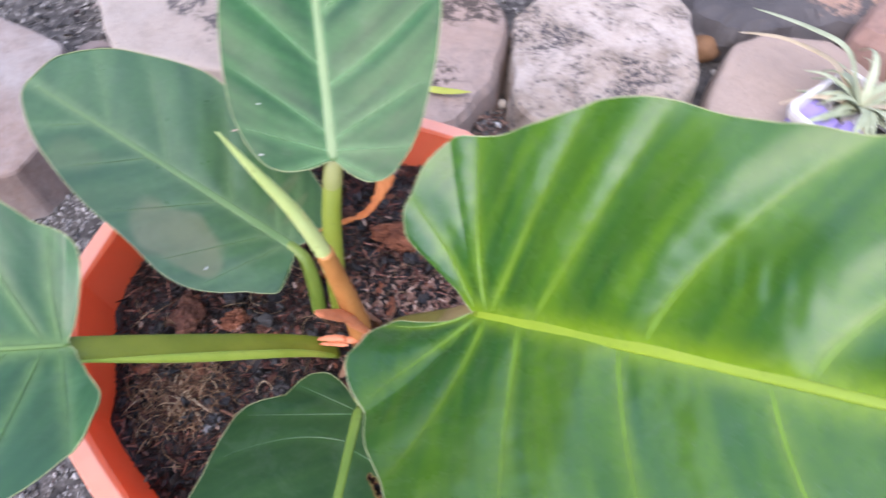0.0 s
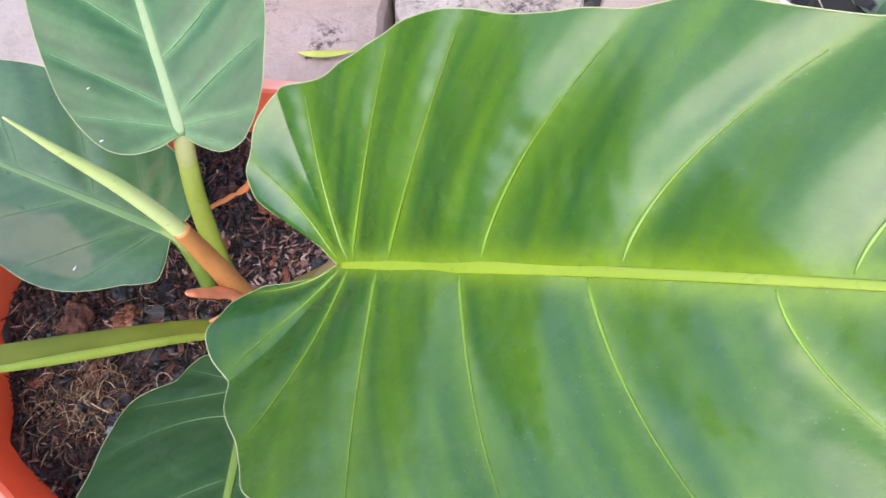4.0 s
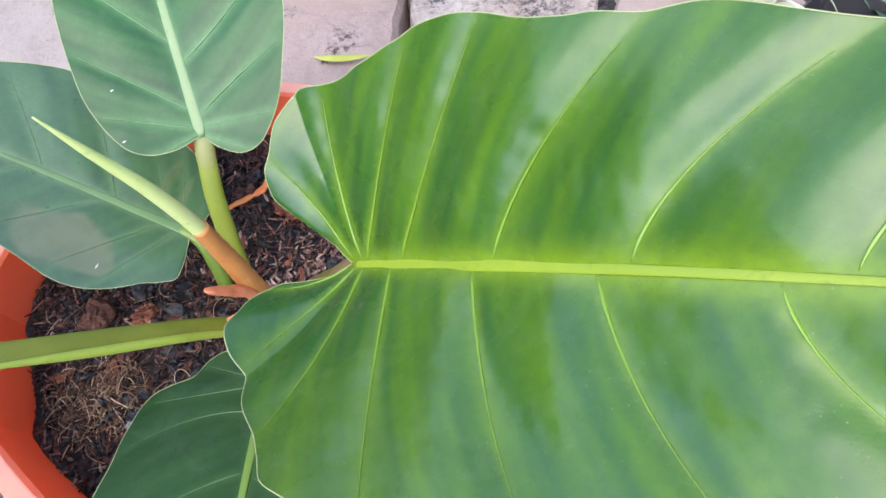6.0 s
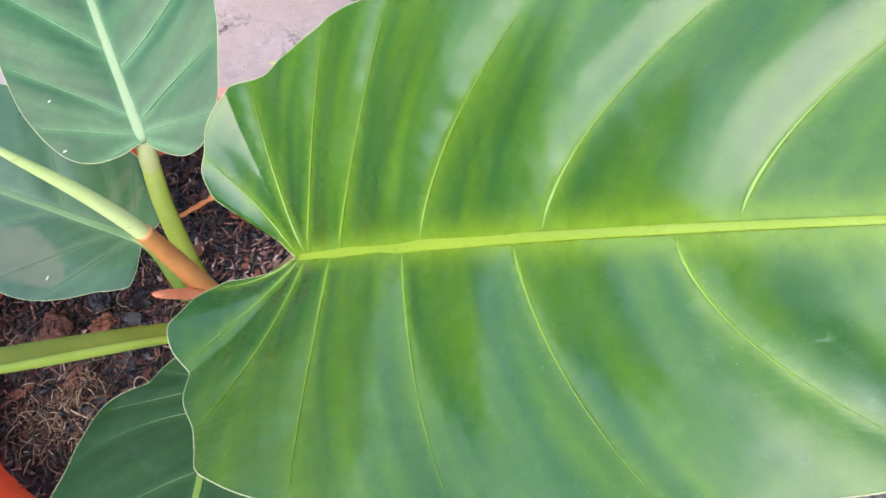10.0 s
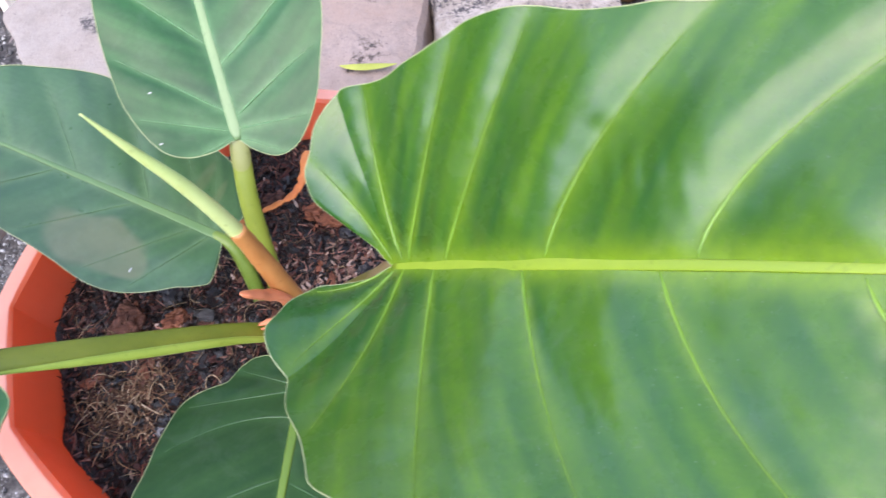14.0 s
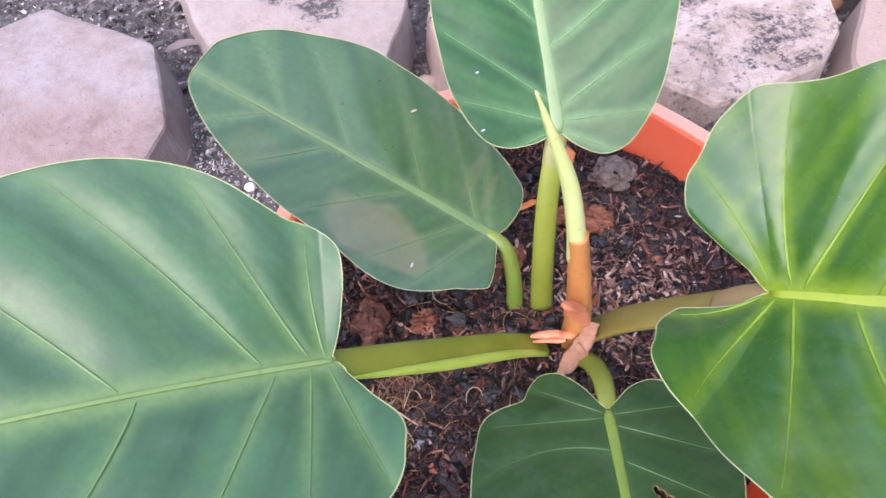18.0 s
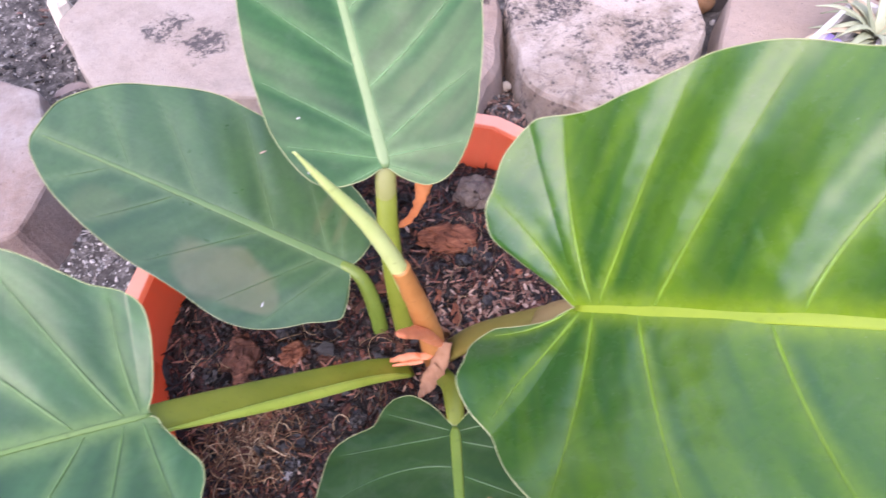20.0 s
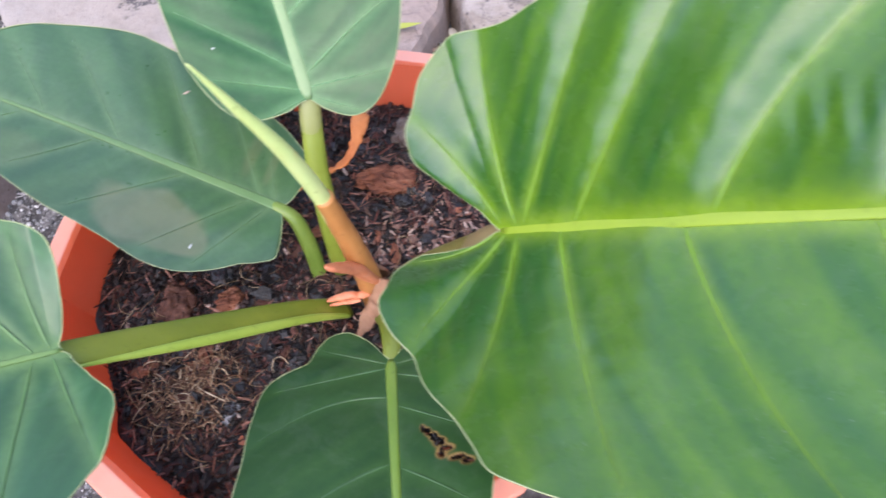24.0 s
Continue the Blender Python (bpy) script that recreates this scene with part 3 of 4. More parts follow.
blade_d = Blade((0.091, -0.054, 0.255), -37.8, 40, -20, (57.5, -106, 844), (-2.4, -175, 885), (0.97, 2.9), 0, (0.0067, 0.0046),
                (((-0.001, -0.30, -1.0), (0.007, -0.07, 2.1), (0.010, 0.60, 0.8), (0.037, 0.71, 0.6), (0.096, 0.43, 6.4), (0.158, 0.27, 12.6), (0.222, 0.24, 14)),
                 ((-0.004, -0.75, 0), (0.001, -0.26, 3.0), (0.007, 0.33, 0), (0.030, 0.49, 1.3), (0.085, 0.46, 2.2), (0.145, 0.42, 3.9), (0.204, 0.26, 12.8), (0.262, 0.5, 12))), 0.0075, 0.78, (7.0, 0), 0.004)
D_LEFT = [(0, .34), (10, .285), (17, .225), (23, .194), (25, .180), (28, .168), (30, .160), (35, .147), (40, .138), (46, .127), (51, .117), (54, .109), (61, .097), (73, .085), (87, .080), (96, .069), (107, .056), (116, .0495), (124, .0435), (131, .038), (137, .025), (142, .012), (180, .003)]
D_RIGHT = [(0, .34), (10, .29), (20, .24), (30, .195), (42, .165), (54, .141), (58, .134), (62, .127), (65, .116), (70, .103), (77, .092), (83, .084), (91, .075), (98, .071), (106, .066), (114, .058), (122, .053), (131, .046), (138, .040), (141, .030), (144, .015), (180, .003)]
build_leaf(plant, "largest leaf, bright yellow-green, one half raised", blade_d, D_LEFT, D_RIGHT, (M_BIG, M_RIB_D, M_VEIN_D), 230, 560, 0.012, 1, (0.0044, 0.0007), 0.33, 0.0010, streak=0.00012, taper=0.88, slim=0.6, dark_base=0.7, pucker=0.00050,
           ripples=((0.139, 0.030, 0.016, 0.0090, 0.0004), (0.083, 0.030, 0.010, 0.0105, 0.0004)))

blade_a = Blade((-0.098, -0.082, 0.276), 199, 28, -80, (18, -160, 1200), (38, -200, 1700), (0, -0.5), 0, (0.0036, 0.0058),
                (((0.001, 0.01, -0.4), (0.0073, 0.34, 0), (0.0202, 0.68, 0), (0.067, 0.44, 4.5), (0.1127, 0.49, 7.1)),
                 ((0.0005, 0.23, -2.4), (0.0055, 0.59, -1.2), (0.0233, 0.75, 0.4), (0.071, 0.84, 0.8), (0.111, 0.78, 3.5))), 0.0066, 0.6, (0, 0), 0.011, 0.006)
A_LEFT = [(0, .205), (15, .175), (31, .134), (51, .1007), (65, .0863), (76, .0752), (86, .0636), (94, .0571), (98, .0515), (102, .0471), (106, .040), (111, .022), (125, .009), (180, .002)]
A_RIGHT = [(0, .205), (15, .178), (30, .150), (41, .132), (48, .119), (54, .108), (62, .093), (67, .0815), (72, .070), (79, .060), (90, .0535), (95, .0485), (99, .0372), (103, .0248), (110, .013), (120, .004), (180, .002)]
build_leaf(plant, "broad blue-green leaf leaning over the pot's rim", blade_a, A_LEFT, A_RIGHT, (M_LEAF, M_RIB_A, M_VEIN_A), 110, 260, 0.012, 2, (0.0010, 0.0001), 0.19, 0.0007, streak=0.00020, taper=0.6, pucker=0.00045)

blade_b = Blade((-0.023, 0.027, 0.191), 154, 22, -20, (3, 0, 0), (3, 0, 0), (0, 0), 0, 0.0030,
                (((0.004, 0.49, 0), (0.015, 0.80, 0), (0.053, 1.03, 0), (0.105, 0.85, 2), (0.145, 0.9, 6)),
                 ((0.002, 0.49, 0), (0.011, 0.74, 0), (0.046, 0.77, 0), (0.093, 0.95, 1.4), (0.135, 0.9, 5))), 0.0040, 0.3, (0, 0), 0.005)
B_LEFT = [(0, .194), (3, .190), (6, .181), (10, .168), (16, .147), (23, .125), (30, .106), (38, .092), (49, .081), (59, .070), (68, .058), (82, .043), (94, .038), (106, .034), (113, .022), (119, .012), (140, .004), (180, .002)]
B_RIGHT = [(0, .194), (6, .195), (11, .189), (17, .176), (24, .157), (32, .137), (38, .115), (50, .085), (60, .066), (72, .054), (85, .044), (96, .038), (106, .028), (115, .016), (135, .004), (180, .002)]
build_leaf(plant, "older dull green oval leaf with a brownish patch", blade_b, B_LEFT, B_RIGHT, (M_OLD, M_RIB, M_VEIN), 70, 180, 0.008, 3, (0.0030, 0.0004), 0.19, 0.0004, taper=0.86, pucker=0.00045,
           patches=((0.060, 0.037, 0.030, 0.018), (0.042, 0.040, 0.016, 0.012), (0.140, 0.026, 0.016, 0.012, 0.25), (0.026, -0.028, 0.0034, 0.017, 0.5), (0.013, -0.025, 0.0026, 0.014, 0.5)))

blade_c = Blade((0.010, 0.046, 0.259), 98, 38, -60, (8, 0, 0), (15, 0, 0), (0, 0), 0, 0.0040,
                (((-0.001, -0.25, 0), (0.002, 0.37, 0), (0.012, 0.85, -0.7), (0.050, 1.04, 0), (0.09, 0.95, 3), (0.13, 0.9, 6)),
                 ((-0.001, -0.6, 0), (0.003, -0.06, 0), (0.008, 0.55, -1.5), (0.039, 0.45, 2.7), (0.08, 0.6, 4), (0.12, 0.7, 6))))
C_LEFT = [(0, .19), (12, .155), (25, .118), (37, .091), (49, .073), (61, .061), (76, .049), (92, .039), (103, .029), (113, .017), (130, .005), (180, .002)]
C_RIGHT = [(0, .19), (15, .165), (30, .135), (44, .104), (52, .086), (66, .065), (83, .051), (99, .042), (116, .035), (131, .026), (142, .014), (155, .005), (180, .002)]
build_leaf(plant, "upright green leaf with a pale midrib", blade_c, C_LEFT, C_RIGHT, (M_LEAF_C, M_RIB_C, M_VEIN_C), 100, 240, 0.008, 4, (0.0034, 0.0008), 0.18, 0.0008, streak=0.0002, pucker=0.00035)

blade_e = Blade((0.026, -0.080, 0.183), -95, 25, -60, (5, 0, 0), (5, 0, 0), (0, 0), 0, 0.0020,
                (((0.000, -0.12, 0), (0.006, 0.40, 0), (0.027, 0.55, 1), (0.062, 0.6, 3), (0.10, 0.6, 5)),
                 ((0.000, -0.35, 0), (0.002, 0.22, 0), (0.023, -0.16, 7.8), (0.060, 0.3, 5), (0.10, 0.5, 5))))
E_LEFT = [(0, .16), (15, .12), (30, .087), (50, .068), (70, .060), (90, .050), (110, .043), (130, .036), (143, .023), (150, .010), (180, .002)]
E_RIGHT = [(0, .16), (20, .135), (41, .107), (51, .089), (66, .074), (80, .064), (97, .043), (104, .042), (122, .041), (138, .035), (148, .020), (155, .008), (180, .002)]
build_leaf(plant, "low dark green leaf with a torn margin", blade_e, E_LEFT, E_RIGHT, (M_LOW, M_RIB_E, M_VEIN_E), 110, 260, 0.008, 5, (0.0030, 0.0009), 0.15, 0.0008,
           holes=((0.0445, 0.0140, 0.0022, 0.0010), (0.0470, 0.0162, 0.0026, 0.0014), (0.0500, 0.0186, 0.0026, 0.0020), (0.0535, 0.0212, 0.0024, 0.0026), (0.0575, 0.0238, 0.0016, 0.0034), (0.0600, 0.0215, 0.0020, 0.0018), (0.0630, 0.0285, 0.0013, 0.0036), (0.0655, 0.0330, 0.0016, 0.0030)),
           patches=((0.0445, 0.0140, 0.0028, 0.0017), (0.0470, 0.0162, 0.0032, 0.0021), (0.0500, 0.0186, 0.0032, 0.0027), (0.0535, 0.0212, 0.0030, 0.0033), (0.0575, 0.0238, 0.0022, 0.0041), (0.0600, 0.0215, 0.0026, 0.0025), (0.0630, 0.0285, 0.0019, 0.0043), (0.0655, 0.0330, 0.0022, 0.0037)))

# bits that have fallen on the leaves
def fleck(blade, u, v, size, material, label, seed):
    bm = bmesh.new()
    bmesh.ops.create_icosphere(bm, subdivisions=2, radius=1.0)
    for q in bm.verts:
        k = 1 + 0.5 * noise.noise(q.co * 1.5 + Vector((seed * 3.7, 0, 0)))
        q.co = Vector((q.co.x * size * 1.7 * k, q.co.y * size * 0.6 * k, q.co.z * size * 0.25))
    me = bpy.data.meshes.new("leaf_fleck")
    bm.to_mesh(me)
    bm.free()
    me.materials.append(material)
    ob = new("leaf_fleck", me)
    ob.location = blade.surface(np.array(u), np.array(v), 0.0004)
    a, b, c = (Vector(blade.surface(np.array(u + i), np.array(v + j), 0.0)) for i, j in ((0, 0), (0.002, 0), (0, 0.002)))
    ob.rotation_euler = (b - a).cross(c - a).normalized().to_track_quat("Z", "Y").to_euler()
    return tagged(ob, label, "fleck")


M_FLECK = stem_material("chalky_fleck", (0.36, 0.38, 0.35), (0.48, 0.50, 0.46), 0.7)
fleck(blade_b, 0.034, 0.044, 0.0009, M_FLECK, "tiny white fleck lying on the old leaf", 1)
fleck(blade_b, 0.076, -0.047, 0.0011, M_HUSK, "tiny pale husk lying on the old leaf", 2)
fleck(blade_c, 0.004, 0.040, 0.0007, M_FLECK, "tiny white fleck lying on the upright leaf", 4)
fleck(blade_c, 0.032, 0.038, 0.0006, M_FLECK, "tiny white fleck lying on the upright leaf", 5)

# leaf stalks, spear and sheath
stalk("leaf_stalk", [(0.004, -0.024, 0.146, .0075, .006), (-0.020, -0.036, 0.178, .0078, .006), (-0.060, -0.060, 0.228, .0080, .0058), (-0.0965, -0.0812, 0.2716, .0066, .0022), (-0.1020, -0.0832, 0.2728, .0040, .0006)], M_STEM, plant, "broad flat olive stalk", flat=0.6)
stalk("stalk_ridge", [(0.0055, -0.0300, 0.1465, .0014, .0016), (-0.0160, -0.0425, 0.1790, .0024, .0026), (-0.0555, -0.0670, 0.2290, .0026, .0026), (-0.0930, -0.0872, 0.2705, .0006, .0008)], M_EDGE_STEM, plant, "bright raised edge along the stalk")
stalk("leaf_stalk", [(0.028, -0.018, 0.146, .0090, .006), (0.045, -0.027, 0.182, .0094, .006), (0.070, -0.042, 0.222, .0088, .0058), (0.091, -0.054, 0.2535, .0068, .0024), (0.0945, -0.0568, 0.2550, .0040, .0006)], M_STEM_D, plant, "brownish olive stalk of the largest leaf", flat=0.6)
stalk("stalk_joint", [(0.0740, -0.0444, 0.2290, .0070, .0050), (0.0800, -0.0478, 0.2385, .0084, .0058), (0.0860, -0.0512, 0.2470, .0080, .0046), (0.0915, -0.0543, 0.2540, .0066, .0024)], M_JOINT, plant, "pinkish brown joint below the largest leaf", flat=0.6)
stalk("leaf_stalk", [(0.006, 0.002, 0.145, .0068, .006), (0.005, 0.012, 0.180, .0064, .006), (0.006, 0.028, 0.222, .0060, .005), (0.010, 0.0455, 0.2556, .0052, .0020), (0.0090, 0.0520, 0.2580, .0040, .0008)], M_STEM_C, plant, "fresh yellow-green stalk", flat=0.4, up=(0, -1, 0.3))
stalk("stalk_joint", [(0.0072, 0.0345, 0.2355, .0046, .0034), (0.0082, 0.0385, 0.2432, .0057, .0042), (0.0093, 0.0425, 0.2505, .0057, .0034), (0.0100, 0.0455, 0.2558, .0052, .0023)], M_JOINT_C, plant, "pale joint below the upright leaf", flat=0.4, up=(0, -1, 0.3))
stalk("leaf_stalk", [(-0.010, 0.004, 0.143, .0050, .005), (-0.011, 0.012, 0.164, .0050, .005), (-0.015, 0.021, 0.183, .0044, .0045), (-0.023, 0.027, 0.1908, .0034, .0028), (-0.0320, 0.0313, 0.1925, .0022, .0009)], M_STEM_B, plant, "short curved green stalk", flat=0.3)
stalk("leaf_stalk", [(0.022, -0.030, 0.146, .0060, .006), (0.028, -0.048, 0.166, .0058, .005), (0.028, -0.066, 0.177, .0052, .0042), (0.026, -0.080, 0.1802, .0038, .0022), (0.0254, -0.0870, 0.1815, .0026, .0008)], M_STEM_E, plant, "short olive stalk", flat=0.4)
stalk("spear_leaf", [(0.012, -0.018, 0.235, .0044, .0044), (0.009, -0.018, 0.260, .0044, .0044), (0.001, -0.021, 0.298, .0036, .0036), (-0.010, -0.024, 0.332, .0020, .0020), (-0.018, -0.025, 0.355, .0004, .0004)], M_SPEAR, plant, "rolled pale yellow-green new leaf", up=(0, -1, 0.2))
stalk("sheath", [(0.022, -0.020, 0.140, .0078, .0074), (0.021, -0.020, 0.175, .0074, .0068), (0.0165, -0.019, 0.215, .0062, .0060), (0.0105, -0.018, 0.256, .0049, .0048)], M_SHEATH, plant, "orange-brown papery sheath round the new leaf", up=(0, -1, 0.2), rag=0.0005, steps=16, sides=20)
stalk("sheath_flap", [(0.021, -0.020, 0.172, .0084, .0044), (0.0165, -0.0265, 0.197, .0064, .0034), (0.0120, -0.0320, 0.209, .0048, .0028), (0.0085, -0.0358, 0.218, .0040, .0024), (0.0055, -0.0390, 0.225, .0028, .0018), (0.0042, -0.0402, 0.228, .0008, .0006)], M_FLAP, plant, "pink curled tip of the sheath", rag=0.0005, steps=14)
stalk("dry_sheath", [(0.029, -0.024, 0.174, .0036, .0012), (0.024, -0.032, 0.164, .0052, .0010), (0.016, -0.0395, 0.156, .0048, .0010), (0.0105, -0.044, 0.1505, .0026, .0008), (0.009, -0.0455, 0.149, .0006, .0006)], M_DRY, plant, "dried pinkish brown scale", rag=0.0014, steps=14)
stalk("dry_sheath", [(0.020, -0.033, 0.166, .0012, .0008), (0.024, -0.040, 0.160, .0026, .0008), (0.026, -0.047, 0.152, .0010, .0006)], M_DRY, plant, "narrow dried brown scale", rag=0.0012, steps=14)
stalk("dry_sheath", [(-0.005, -0.0250, 0.1625, .0014, .0010), (0.002, -0.0258, 0.1645, .0024, .0014), (0.010, -0.0262, 0.1650, .0026, .0014), (0.020, -0.0260, 0.163, .0022, .0014)], M_FLAP, plant, "grooved orange shred", rag=0.0010, steps=14)
stalk("dry_sheath", [(-0.004, -0.0280, 0.1610, .0008, .0008), (0.004, -0.0288, 0.1630, .0014, .0010), (0.014, -0.0290, 0.1630, .0014, .0010)], M_FLAP, plant, "grooved orange shred", rag=0.0008, steps=14)
stalk("dry_sheath", [(0.030, -0.004, 0.141, .0040, .003), (0.028, -0.008, 0.158, .0052, .002), (0.024, -0.012, 0.172, .0024, .0014)], M_DRY, plant, "dried brown scale at the stem's foot", rag=0.0015, steps=12)

# ---- the pot ----
SIDES = 12


def ring(r, z, n=96, soft=0.35):
    out = []
    for i in range(n):
        a = 2 * math.pi * i / n
        k = ((math.degrees(a) - 27) % 30) - 15
        poly = math.cos(radians(15)) / math.cos(radians(k))
        rr = r * (soft + (1 - soft) * poly)
        out.append((rr * math.cos(a), rr * math.sin(a), z))
    return out


def lathe(rows, n, material, name, closed=False):
    verts = [p for r, z, s in rows for p in ring(r, z, n, s)]
    faces = [(i * n + j, i * n + (j + 1) % n, (i + 1) * n + (j + 1) % n, (i + 1) * n + j) for i in range(len(rows) - 1) for j in range(n)]
    if closed:
        faces.append(tuple(range(n))[::-1])
    return mesh_of(name, verts, faces, material, False)


pot = thing("plant_pot", (0, 0, 0), "round faceted terracotta plastic pot filled with dark soil", "pot")
part("wall", lathe([(0.128, 0.0, 1), (0.130, 0.004, 0.6), (0.156, 0.128, 0.4), (0.159, 0.131, 0.4), (0.1635, 0.148, 0.4), (0.1655, 0.152, 0.4)], 120, M_POT, "wall", True), pot)
part("rim", lathe([(0.1655, 0.150, 0.4), (0.1700, 0.150, 0.4), (0.1738, 0.171, 0.4), (0.1738, 0.1736, 0.4)], 120, M_POT, "rim"), pot, "outer band under the lip")
part("lip", lathe([(0.1738, 0.1736, 0.4), (0.1722, 0.1755, 0.4), (0.1632, 0.1755, 0.4), (0.1622, 0.1752, 0.4)], 120, M_LIP, "lip"), pot, "paler flat lip")
part("inner_wall", lathe([(0.1622, 0.1752, 0.4), (0.1606, 0.1738, 0.15), (0.1540, 0.128, 0.0), (0.150, 0.105, 0.0)], 120, M_POT, "inner_wall"), pot, "faceted inner wall")

# soil in the pot
rng = random.Random(5)


def soil_height(x, y):
    r = math.hypot(x, y)
    return 0.139 + 0.009 * noise.noise(Vector((x * 14, y * 14, 1.0))) + 0.005 * noise.noise(Vector((x * 45, y * 45, 4.0))) + 0.006 * math.exp(-((x - 0.02) ** 2 + (y + 0.015) ** 2) / 0.002) - 0.004 * (r / 0.15) ** 4


rows_n, turn_n = 46, 150
sv, sf = [(0, 0, soil_height(0, 0))], []
for i in range(1, rows_n + 1):
    for j in range(turn_n):
        r, a = 0.1545 * i / rows_n, 2 * math.pi * j / turn_n
        x, y = r * math.cos(a), r * math.sin(a)
        sv.append((x, y, soil_height(x, y) + 0.0022 * noise.noise(Vector((x * 190, y * 190, 0)))))
sf += [(0, 1 + j, 1 + (j + 1) % turn_n) for j in range(turn_n)]
for i in range(rows_n - 1):
    a = 1 + i * turn_n
    sf += [(a + j, a + turn_n + j, a + turn_n + (j + 1) % turn_n, a + (j + 1) % turn_n) for j in range(turn_n)]
soil = tagged(new("soil", mesh_of("soil", sv, sf, M_SOIL)), "dark moist potting soil with bark, husks and fibre in the pot", "soil", kind="stuff")


def lump(r, seed, stretch=(1, 1, 1), n=1, rough=0.35):
    """A small uneven lump."""
    bm = bmesh.new()
    bmesh.ops.create_icosphere(bm, subdivisions=n, radius=1.0)
    for v in bm.verts:
        k = 1 + rough * noise.noise(v.co * 1.7 + Vector((seed * 3.1, seed * 1.7, seed)))
        v.co = Vector((v.co.x * stretch[0], v.co.y * stretch[1], v.co.z * stretch[2])) * r * k
    vs = np.array([tuple(v.co) for v in bm.verts])
    fs = [tuple(v.index for v in f.verts) for f in bm.faces]
    bm.free()
    return vs, fs


def turned(vs, rng, place, flat=0.35, yaw=None):
    m = Euler((rng.uniform(-flat, flat), rng.uniform(-flat, flat), rng.uniform(0, 6.283) if yaw is None else yaw)).to_matrix()
    return vs @ np.array(m).T + np.array(place)


def strew(name, count, shapes, spot, material, rng, label, category, flat=0.5):
    """Many small pieces joined into one heap of stuff."""
    verts, faces, at = [], [], 0
    for _ in range(count):
        vs, fs = rng.choice(shapes)
        place, size = spot(rng)
        if place is None:
            continue
        verts.append(turned(vs * size, rng, place, flat))
        faces += [tuple(q + at for q in f) for f in fs]
        at += len(vs)
    return tagged(new(name, mesh_of(name, np.vstack(verts), faces, material, False)), label, category, kind="stuff")


def on_soil(rng, small, large, lift=0.0008, region=None):
    for _ in range(60):
        a, r = rng.uniform(0, 6.283), 0.150 * math.sqrt(rng.random())
        x, y = r * math.cos(a), r * math.sin(a)
        if region and rng.random() > region(x, y):
            continue
        return (x, y, soil_height(x, y) + lift), small + (large - small) * rng.random() ** 2
    return None, 0


crumbs = [lump(1.0, s, (1, 0.8, 0.7)) for s in range(6)]
chips = [lump(1.0, s + 20, (1.3, 0.55, 0.22), 1, 0.5) for s in range(6)]
husks = [lump(1.0, s + 40, (1.5, 0.42, 0.18), 1, 0.2) for s in range(4)]
strew("soil_crumbs", 9000, crumbs, lambda r: on_soil(r, 0.0006, 0.0030), M_CRUMB, rng, "loose dark crumbs of potting soil", "soil", 3)
strew("bark_bits", 620, chips, lambda r: on_soil(r, 0.0012, 0.0050, 0.0012), M_BARK, rng, "small red-brown bits of coco bark on the soil", "bark bits", 0.6)
shreds = [lump(1.0, s + 80, (2.8, 0.26, 0.16), 1, 0.35) for s in range(5)]
strew("coco_shreds", 5600, shreds, lambda r: on_soil(r, 0.0010, 0.0034, 0.0018), M_SHRED, rng, "red-brown shreds of coco husk all over the soil", "coco husk", 0.7)
strew("black_clods", 230, [lump(1.0, s + 100, (1, 0.75, 0.45), 2, 1.1) for s in range(6)], lambda r: on_soil(r, 0.0035, 0.0085, 0.0010), M_CHAR, rng, "moist black clods in the potting soil", "soil", 3)
strew("rice_husks", 560, husks, lambda r: on_soil(r, 0.0020, 0.0038, 0.0018, lambda x, y: math.exp(-((x - 0.062) ** 2 + (y - 0.012) ** 2) / 0.0017) + 0.035), M_HUSK, rng, "pale rice husks scattered over the soil", "husks", 0.5)


def fibre_heap(name, count, spot, spread, label, material, reach=0.005, twist=14, bold=1.0):
    verts, faces, at = [], [], 0
    for _ in range(count):
        x, y = spot[0] + rng.gauss(0, spread), spot[1] + rng.gauss(0, spread)
        if math.hypot(x, y) > 0.146:
            continue
        a, curl, step = rng.uniform(0, 6.283), rng.uniform(-twist, twist), rng.uniform(0.3 * reach, reach)
        lift, pts = rng.uniform(0.001, 0.006), []
        for k in range(9):
            pts.append((x, y, soil_height(x, y) + lift * math.sin(math.pi * k / 8) + 0.0008))
            a += curl * 0.035
            x, y = x + step * math.cos(a), y + step * math.sin(a)
            if math.hypot(x, y) > 0.148:
                break
        if len(pts) < 4:
            continue
        w = rng.uniform(0.00013, 0.00030) * bold
        v, f = sweep(np.array(pts), np.full(len(pts), w), np.full(len(pts), w), (0.1, 0.1, 1), 4)
        verts.append(v)
        faces += [tuple(q + at for q in face) for face in f]
        at += len(v)
    return tagged(new(name, mesh_of(name, np.vstack(verts), faces, material)), label, "fibre", kind="stuff")


fibre_heap("coco_fibre", 420, (-0.096, -0.056), 0.014, "tangle of dry tan coco fibre on the soil", M_HAY, 0.0030, 6, 1.3)
fibre_heap("curled_fibre", 34, (-0.082, -0.052), 0.012, "curled loops of pale dry root on the soil", M_HAY, 0.0042, 26, 1.5)
fibre_heap("loose_fibre", 260, (-0.02, 0.0), 0.075, "single dry fibres lying across the soil", M_FIBRE)


